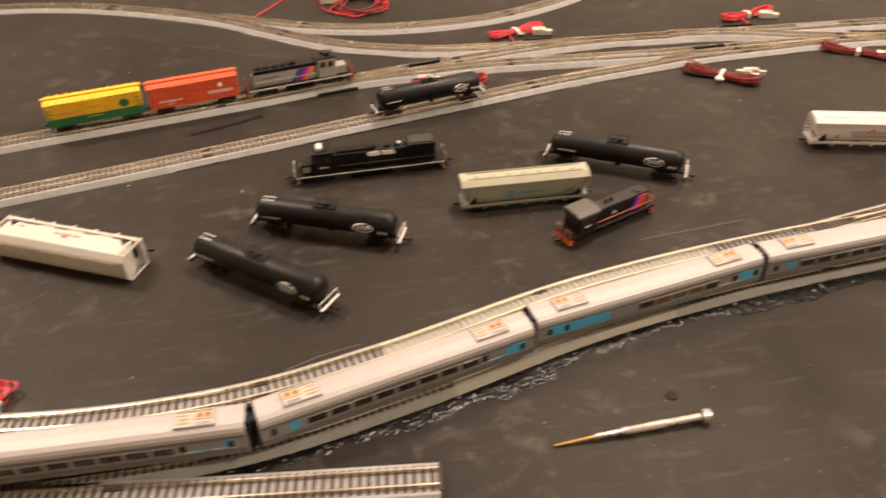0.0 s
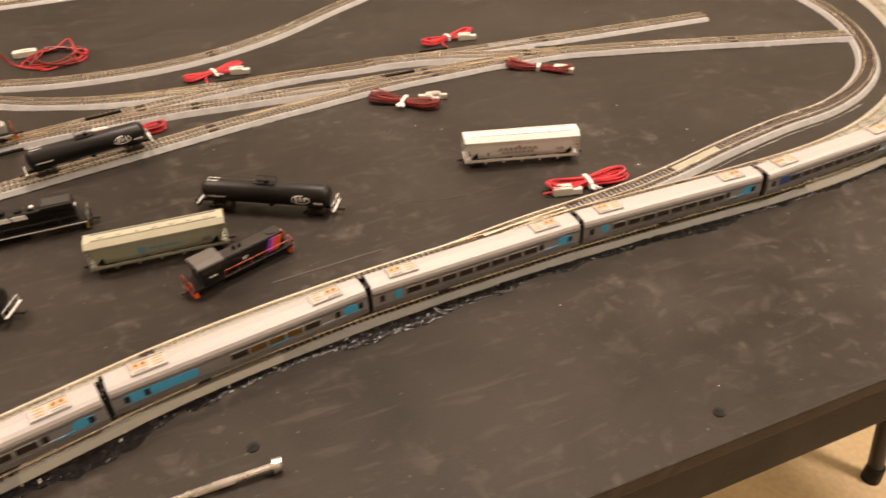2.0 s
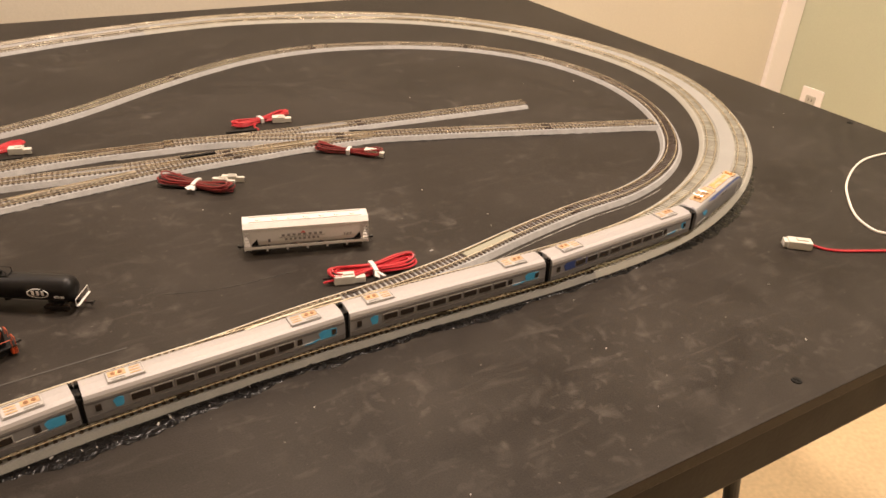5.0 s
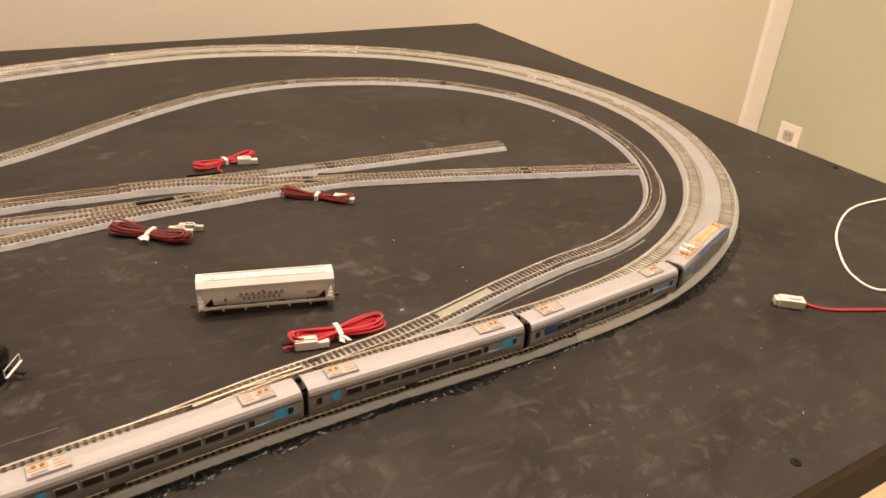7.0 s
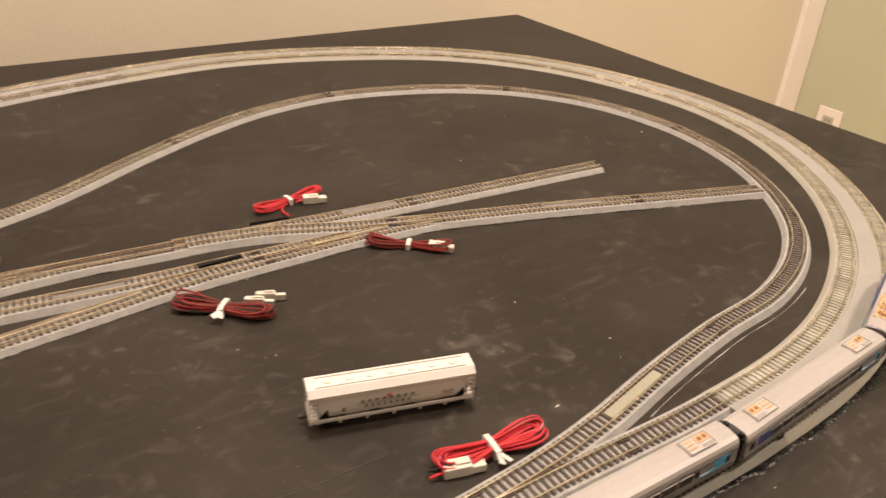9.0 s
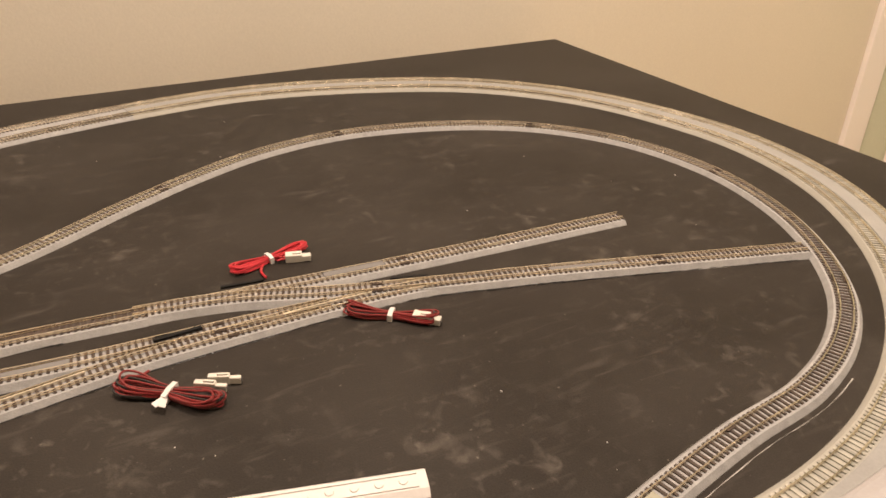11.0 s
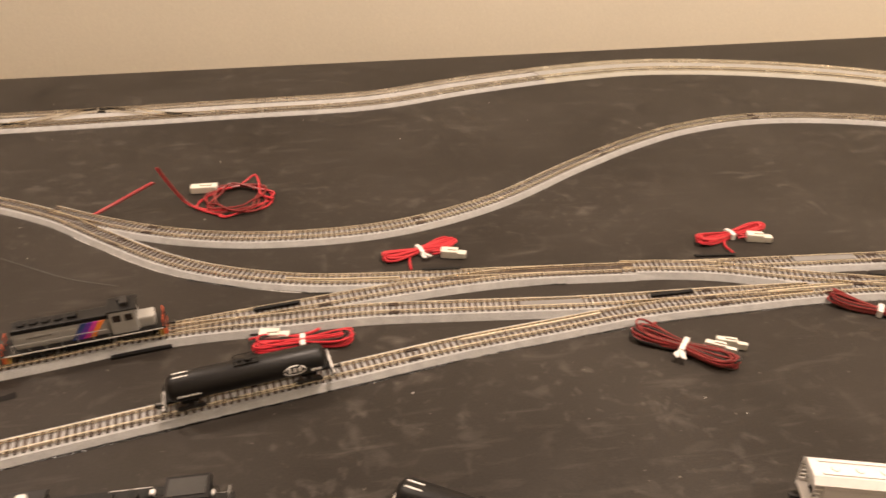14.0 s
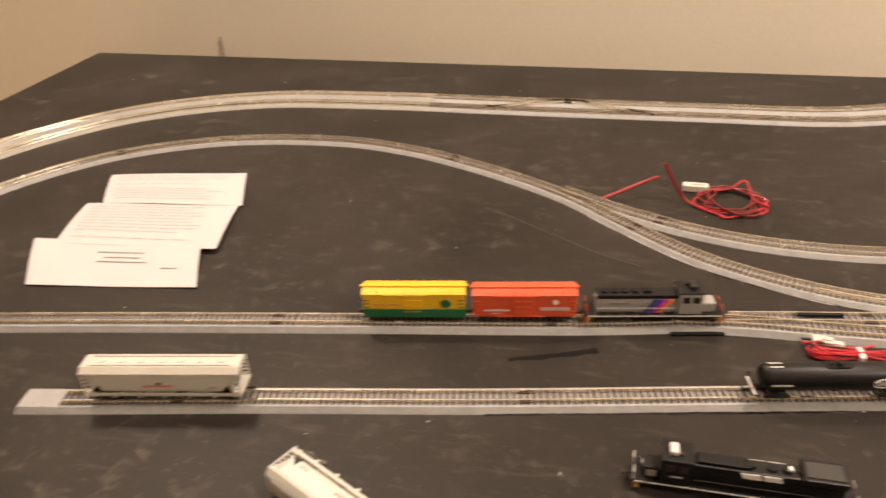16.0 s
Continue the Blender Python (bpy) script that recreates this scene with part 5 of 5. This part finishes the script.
# and on the table
place(road_diesel("long black six-axle diesel with white sill stripe on the table", "black"), 0.0100, 0.5412, 0.0, 198.8)
sage_hopper = hopper_car("sage grey covered hopper with blue print on the table", GREENISH, SAGE_ROOF, "green")
sage_hopper.matrix_basis = pose(0.1387, 0.5106, 0.0, 0, 0, 15.9) @ Matrix.Diagonal((1.0, 1.0, 1.07, 1))
yard_engine = switcher()
yard_engine.matrix_basis = pose(0.2015, 0.4875, 0.0, 0, 0, 39.0) @ Matrix.Scale(0.96, 4)
white_hopper = hopper_car("white covered hopper with dark print on the table", WHITE_PL, WHITE_PL, "plain")
white_hopper.matrix_basis = pose(0.4312, 0.6290, 0.0, 0, 0, 3.4) @ Matrix.Diagonal((1.03, 1.04, 1.11, 1))
lying = hopper_car("warm white covered hopper lying on its side", CREAM_PL, CREAM_PL, "red")
lying.matrix_basis = pose(-0.1785, 0.4195, 0.0114, 0, 0, -8.2) @ pose(0, 0, 0, 90, 0, 0) @ Matrix.Diagonal((1.12, 1.12, 1.15, 1))


# ---- wires, paper and tools ----
def racetrack(x0, x1, w, z, rnd, n=44):
    """One turn of a bundled wire: a long flat loop, held at its middle, its ends springing up."""
    c, h = (x0 + x1) / 2, (x1 - x0) / 2
    lift, tilt = rnd.uniform(0.0005, 0.0045), rnd.uniform(-0.4, 0.4)
    pts = []
    for i in range(n + 1):
        t = i * math.tau / n
        x = math.copysign(abs(math.cos(t)) ** 0.75, math.cos(t))
        pinch = 0.30 + 0.70 * abs(x) ** 1.2
        pts.append(Vector((c + h * x, w * math.sin(t) * pinch, z + lift * abs(x) ** 2.2 * (1 + tilt * math.sin(t)) + 0.0004 * math.sin(3 * t + c * 90))))
    return pts


def wire_bundle(label, p0, p1, width, turns, mats, seed, conn=None, conn_a=0.0, tail=None, tie=0.5, flap=True, conn_len=0.022, twin=False):
    rnd = random.Random(seed)
    o = thing("wire_bundle", label, "wire", "bundled feeder wires")
    a, b = Vector((*p0, 0)), Vector((*p1, 0))
    L = (b - a).length
    ang = math.atan2(b.y - a.y, b.x - a.x)
    for k in range(int(turns * 1.35)):
        m = mats[k % len(mats)]
        ln = racetrack(-L / 2 + rnd.uniform(0, 0.006), L / 2 - rnd.uniform(0, 0.006), width / 2 * rnd.uniform(0.25, 1.0), 0.0012 + 0.0010 * (k // 3), rnd)
        sk = rnd.uniform(-0.12, 0.12)
        ln = [Vector((p.x, p.y + sk * p.x + rnd.uniform(-0.0001, 0.0001), p.z)) for p in ln]
        part("wire", tube(ln, 0.00080, 6), m, o)
    top = 0.0024 + 0.0010 * ((turns - 1) // 3)
    x = (tie - 0.5) * L
    prof = [(-width * 0.30, 0.0004), (-width * 0.30, top + 0.0006), (0, top + 0.0016), (width * 0.30, top + 0.0006), (width * 0.30, 0.0004)]
    bm = extrude(prof, x - 0.0018, x + 0.0018)
    for f in bm.faces:
        f.smooth = False
    tie_ob = part("tie", bm, WHITE_PL, o, "white paper twist tie")
    if flap:
        for d in (-0.3384, 0.3763):
            q = pose(x + 0.001, -width * 0.30, top, 0, 22, math.degrees(d))
            part("tie_tail", bxm(0, -0.0042, -0.0008, 0.0042, 0.0084, 0.0005, 0.0001, q), WHITE_PL, tie_ob)
    o.matrix_basis = pose((a.x + b.x) / 2, (a.y + b.y) / 2, 0, 0, 0, math.degrees(ang))
    inv = o.matrix_basis.inverted()
    if conn:
        q = inv @ Vector((*conn, 0.0))
        ca = conn_a - math.degrees(ang)
        for shift, turn in (((0.0034, 3), (-0.0040, -4)) if twin else ((0.0, 0),)):
            w = 0.0044 if twin else 0.0084
            at = pose(q.x, q.y, 0, 0, 0, ca) @ pose(shift, shift, 0, 0, 0, turn)
            bm = bxm(-conn_len * 0.14, 0, 0.0040, conn_len * 0.66, w, 0.0072, 0.0007, at)
            box(bm, conn_len * 0.32, -w * 0.08, 0.0034, conn_len * 0.40, w * 0.78, 0.0052, 0.0006, at)
            box(bm, -conn_len * 0.02, 0, 0.0080, conn_len * 0.34, w * 0.42, 0.0016, 0.0003, at)
            plug = part("connector", bm, NYLON, o, "white nylon plug connector")
            part("socket_slot", bxm(conn_len * 0.525, -w * 0.08, 0.0034, 0.0006, w * 0.5, 0.0030, 0, at), PRINT_K, plug)
            if not twin:
                for d in (-0.0018, 0.0018):
                    ends = [at @ Vector(v) for v in ((-conn_len * 0.44, d, 0.004), (-conn_len * 0.70, d * 1.2, 0.0035), (-conn_len * 0.80, d * 1.5, 0.0030))]
                    part("wire", tube(spline([tuple(v) for v in ends], 0.002), 0.0009, 7), mats[0] if d < 0 else mats[-1], o)
    if tail:
        ln = spline([tuple(inv @ Vector((*p, z))) for *p, z in tail], 0.002)
        part("lead", tube(ln, 0.0011, 7), mats[0], o)
    return o


RK, RD = [WIRE_R, WIRE_R, WIRE_R, WIRE_R, WIRE_K], [WIRE_DR, WIRE_DR, WIRE_K]
wire_bundle("bundle of bright red wire with white plug and twist tie", (0.0876, 0.8288), (0.1434, 0.8709), 0.022, 9, [WIRE_R], 1, (0.1452, 0.8485), 4, [(0.1087, 0.8406, 0.002), (0.1113, 0.8294, 0.002), (0.1149, 0.8183, 0.003)])
wire_bundle("bundle of bright red wire with white plug and twist tie", (0.3536, 0.9062), (0.4169, 0.9435), 0.020, 10, [WIRE_R], 2, (0.4094, 0.9231), 2, [(0.3808, 0.9200, 0.002), (0.3791, 0.9059, 0.002), (0.3840, 0.8931, 0.003)], flap=False)
wire_bundle("bundle of dark red and black wire with white tie", (0.4464, 0.8370), (0.5170, 0.8123), 0.020, 11, RD, 3, (0.5079, 0.8155), -22, flap=False)
wire_bundle("bundle of dark red and black wire with white plug and tie", (0.2934, 0.7666), (0.3650, 0.7387), 0.026, 14, RD, 4, (0.3589, 0.7594), -8, [(0.3036, 0.7634, 0.003), (0.3070, 0.7713, 0.004), (0.3113, 0.7792, 0.003)], twin=True)
wire_bundle("bundle of red and black wire with white plug and tie", (0.4471, 0.5725), (0.5186, 0.5903), 0.026, 14, RK, 5, (0.4622, 0.5697), 4, conn_len=0.025)
wire_bundle("bundle of red and black wire behind the tank car", (0.0239, 0.6974), (0.0923, 0.7236), 0.022, 12, RK, 7, (0.0349, 0.7130), 14, [(0.0477, 0.7152, 0.003), (0.0594, 0.7216, 0.003), (0.0650, 0.7277, 0.003)], flap=False)
wire_bundle("bundle of red and black wire near the front tracks", (-0.2209, 0.2676), (-0.1471, 0.2770), 0.022, 10, RK, 8, (-0.1615, 0.2654), 10, flap=False)
# loosely coiled lead behind the left turnout
o = thing("loose_wire_coil", "loosely coiled red and black lead with white plug", "wire")
rnd = random.Random(17)
for k, m in enumerate((WIRE_R, WIRE_DR, WIRE_DR)):
    ln = []
    for i in range(73):
        t = i * math.tau / 36 + k
        r = 1.0 - 0.10 * k + 0.08 * math.sin(2.3 * t + k)
        ln.append((-0.082 + 0.030 * r * math.cos(t) + 0.004 * math.sin(3.1 * t + 2 * k), 0.914 + 0.031 * r * math.sin(t) + 0.005 * math.cos(2.6 * t + k), 0.0016 + 0.0016 * k + 0.0010 * math.sin(t * 1.7)))
    part("wire", tube(spline(ln[::3], 0.003), 0.0010, 7), m, o)
for m, d in ((WIRE_R, 0.0), (WIRE_DR, 0.0022)):
    part("wire", tube(spline([(-0.199 + d, 0.855, 0.005), (-0.183 + d, 0.868, 0.012), (-0.164 + d, 0.882, 0.021), (-0.153 + d, 0.889, 0.026)], 0.002), 0.0010, 7), m, o)
    part("wire", tube(spline([(-0.1485 + d, 0.893, 0.040), (-0.146 + d, 0.893, 0.035), (-0.137 + d, 0.893, 0.020), (-0.126 + d, 0.893, 0.006), (-0.108 + d, 0.887, 0.002), (-0.080 + d, 0.879, 0.002)], 0.002), 0.0010, 7), m, o)
part("wire", tube(spline([(-0.1082, 0.9258, 0.004), (-0.0910, 0.9361, 0.004), (-0.0779, 0.9523, 0.010), (-0.0720, 0.9465, 0.006), (-0.0616, 0.9246, 0.004), (-0.0460, 0.9184, 0.003)], 0.002), 0.0011, 7), WIRE_R, o)
bm = bxm(0, 0, 0.0040, 0.026, 0.0100, 0.0070, 0.0009, pose(-0.1218, 0.9259, 0, 0, 0, 18))
box(bm, 0.002, 0, 0.0080, 0.012, 0.0040, 0.0016, 0.0003, pose(-0.1218, 0.9259, 0, 0, 0, 18))
part("connector", bm, NYLON, o, "white nylon plug connector")
# plug with red lead and the white wire by the right edge
o = thing("plug_lead", "white plug connector on a thin red lead", "wire")
bm = bxm(0, 0, 0.0042, 0.021, 0.0110, 0.0076, 0.0009, pose(0.8690, 0.5815, 0, 0, 0, -20))
box(bm, -0.0115, 0, 0.0040, 0.005, 0.0090, 0.0058, 0.0006, pose(0.8690, 0.5815, 0, 0, 0, -20))
box(bm, 0.002, 0, 0.0084, 0.010, 0.0040, 0.0014, 0.0003, pose(0.8690, 0.5815, 0, 0, 0, -20))
part("connector", bm, NYLON, o, "white nylon plug connector")
for m, d in ((WIRE_R, 0.0), (WIRE_DR, 0.0018)):
    part("wire", tube(spline([(0.880, 0.581 + d, 0.003), (0.890, 0.575 + d, 0.0012), (0.902, 0.570 + d, 0.0012), (0.927, 0.567 + d, 0.0012), (0.960, 0.564 + d, 0.0012), (1.040, 0.556 + d, 0.0012), (1.150, 0.570 + d, 0.0012), (1.230, 0.600 + d, 0.0012)], 0.003), 0.0010, 7), m, o)
o = thing("white_wire", "thin white wire lying in a loose curve", "wire")
part("wire", tube(spline([(1.2081, 0.7932, 0.0012), (1.1300, 0.7791, 0.0012), (1.0699, 0.7584, 0.0012), (1.0122, 0.7078, 0.0012), (0.9852, 0.6700, 0.0012), (0.9639, 0.6238, 0.0012), (0.9666, 0.5980, 0.0012), (0.9900, 0.5892, 0.0032), (1.0478, 0.5797, 0.0042), (1.1254, 0.6080, 0.0042), (1.2015, 0.6253, 0.0012)], 0.004), 0.0012, 7), WIRE_W, o)
# thin cable hanging on the back wall
q = [AX @ Vector((-0.610, V1 - 0.004, z)) for z in (-0.70, -0.3, -0.10, 0.012)]
o = thing("wall_cable", "thin grey cable end standing against the back wall", "wire")
part("cable", tube(q, 0.0018, 7), mat("grey_cable", (0.30, 0.27, 0.24), 0.6), o)


def folded_sheet():
    """An instruction sheet in three slipped folds, printed with fine lines."""
    o = thing("instruction_sheet", "white folded instruction sheet with fine print in three panels", "paper")
    panels = (((-0.7213, 0.6502), (-0.5816, 0.7283), (-0.5308, 0.6695), (-0.6726, 0.6011), 0.0050, 0.0030),
              ((-0.6886, 0.5928), (-0.5373, 0.6710), (-0.4841, 0.5877), (-0.6353, 0.5185), 0.0022, 0.0060),
              ((-0.6616, 0.5145), (-0.5032, 0.5867), (-0.4553, 0.5358), (-0.5994, 0.4630), 0.0064, 0.0016))
    for k, (a, b, c, d, z0, z1) in enumerate(panels):
        A, B, C, D = (Vector((*p, z)) for p, z in ((a, z0), (b, z0), (c, z1), (d, z1)))
        bm = bmesh.new()
        grid = []
        for j in range(7):
            v = j / 6
            lift = 0.0016 * math.sin(v * math.pi)
            row = []
            for i in range(9):
                u = i / 8
                p = A.lerp(B, u).lerp(D.lerp(C, u), v)
                row.append(p + Vector((0, 0, lift + 0.0006 * math.sin(u * 5 + k))))
            grid.append(row)
        top = [[bm.verts.new(p) for p in r] for r in grid]
        low = [[bm.verts.new(p - Vector((0, 0, 0.0003))) for p in r] for r in grid]
        for j in range(6):
            for i in range(8):
                bm.faces.new((top[j][i], top[j][i + 1], top[j + 1][i + 1], top[j + 1][i]))
                bm.faces.new((low[j][i], low[j + 1][i], low[j + 1][i + 1], low[j][i + 1]))
        for j in range(6):
            for i in (0, 8):
                bm.faces.new((top[j][i], top[j + 1][i], low[j + 1][i], low[j][i]))
        for i in range(8):
            for j in (0, 6):
                bm.faces.new((top[j][i], low[j][i], low[j][i + 1], top[j][i + 1]))
        pn = part("panel", bm, PAPER, o)
        rnd = random.Random(50 + k)

        def at(u, v):
            lift = 0.0016 * math.sin(v * math.pi) + 0.0006 * math.sin(u * 5 + k)
            return A.lerp(B, u).lerp(D.lerp(C, u), v) + Vector((0, 0, lift + 0.00025))

        bm = bmesh.new()
        rows = [(0.10 + 0.075 * r, 0.06, 0.94) for r in range(11)] if k < 2 else [(0.28, 0.40, 0.68), (0.40, 0.44, 0.66), (0.50, 0.40, 0.70), (0.62, 0.78, 0.88)]
        for v, u0, u1 in rows:
            if k < 2 and rnd.random() < 0.12:
                continue
            u1 -= rnd.uniform(0, 0.25) if k < 2 else 0
            w = 0.011 if k < 2 else 0.022
            n = 6
            for i in range(n):
                ua, ub = u0 + (u1 - u0) * i / n, u0 + (u1 - u0) * (i + (0.88 if k < 2 else 1.0)) / n
                bm.faces.new([bm.verts.new(q) for q in (at(ua, v), at(ub, v), at(ub, v + w), at(ua, v + w))])
        part("print_lines", bm, INK if k < 2 else INK_D, pn)
    return o


folded_sheet()


def screwdriver():
    o = thing("precision_screwdriver", "small steel precision screwdriver with brass shaft", "screwdriver")
    part("handle", cym((-0.005, 0, 0), (0.040, 0, 0), 0.0021, seg=10), STEEL, o, "knurled satin steel handle")
    bm = bmesh.new()
    for k in range(16):
        a = k * math.tau / 16
        box(bm, 0.008, 0, 0.0021, 0.022, 0.0003, 0.0004, 0, Matrix.Rotation(a, 4, "X"))
    part("knurling", bm, STEEL, o)
    part("collar", cym((-0.022, 0, 0), (-0.005, 0, 0), 0.0017, seg=12), STEEL, o)
    part("ring", cym((-0.007, 0, 0), (-0.004, 0, 0), 0.0024, seg=12), STEEL, o)
    part("shaft", cym((-0.045, 0, -0.0012), (-0.022, 0, 0), 0.0007, 0.0010, 10), BRASS, o, "brass-coloured shaft")
    part("swivel_cap", cym((0.040, 0, 0), (0.0445, 0, 0), 0.0044, 0.0038, 18), STEEL, o, "round swivelling cap")
    o.matrix_basis = pose(0.2094, 0.2939, 0.0034, 0, -1.2, 18.6)
    return o


screwdriver()
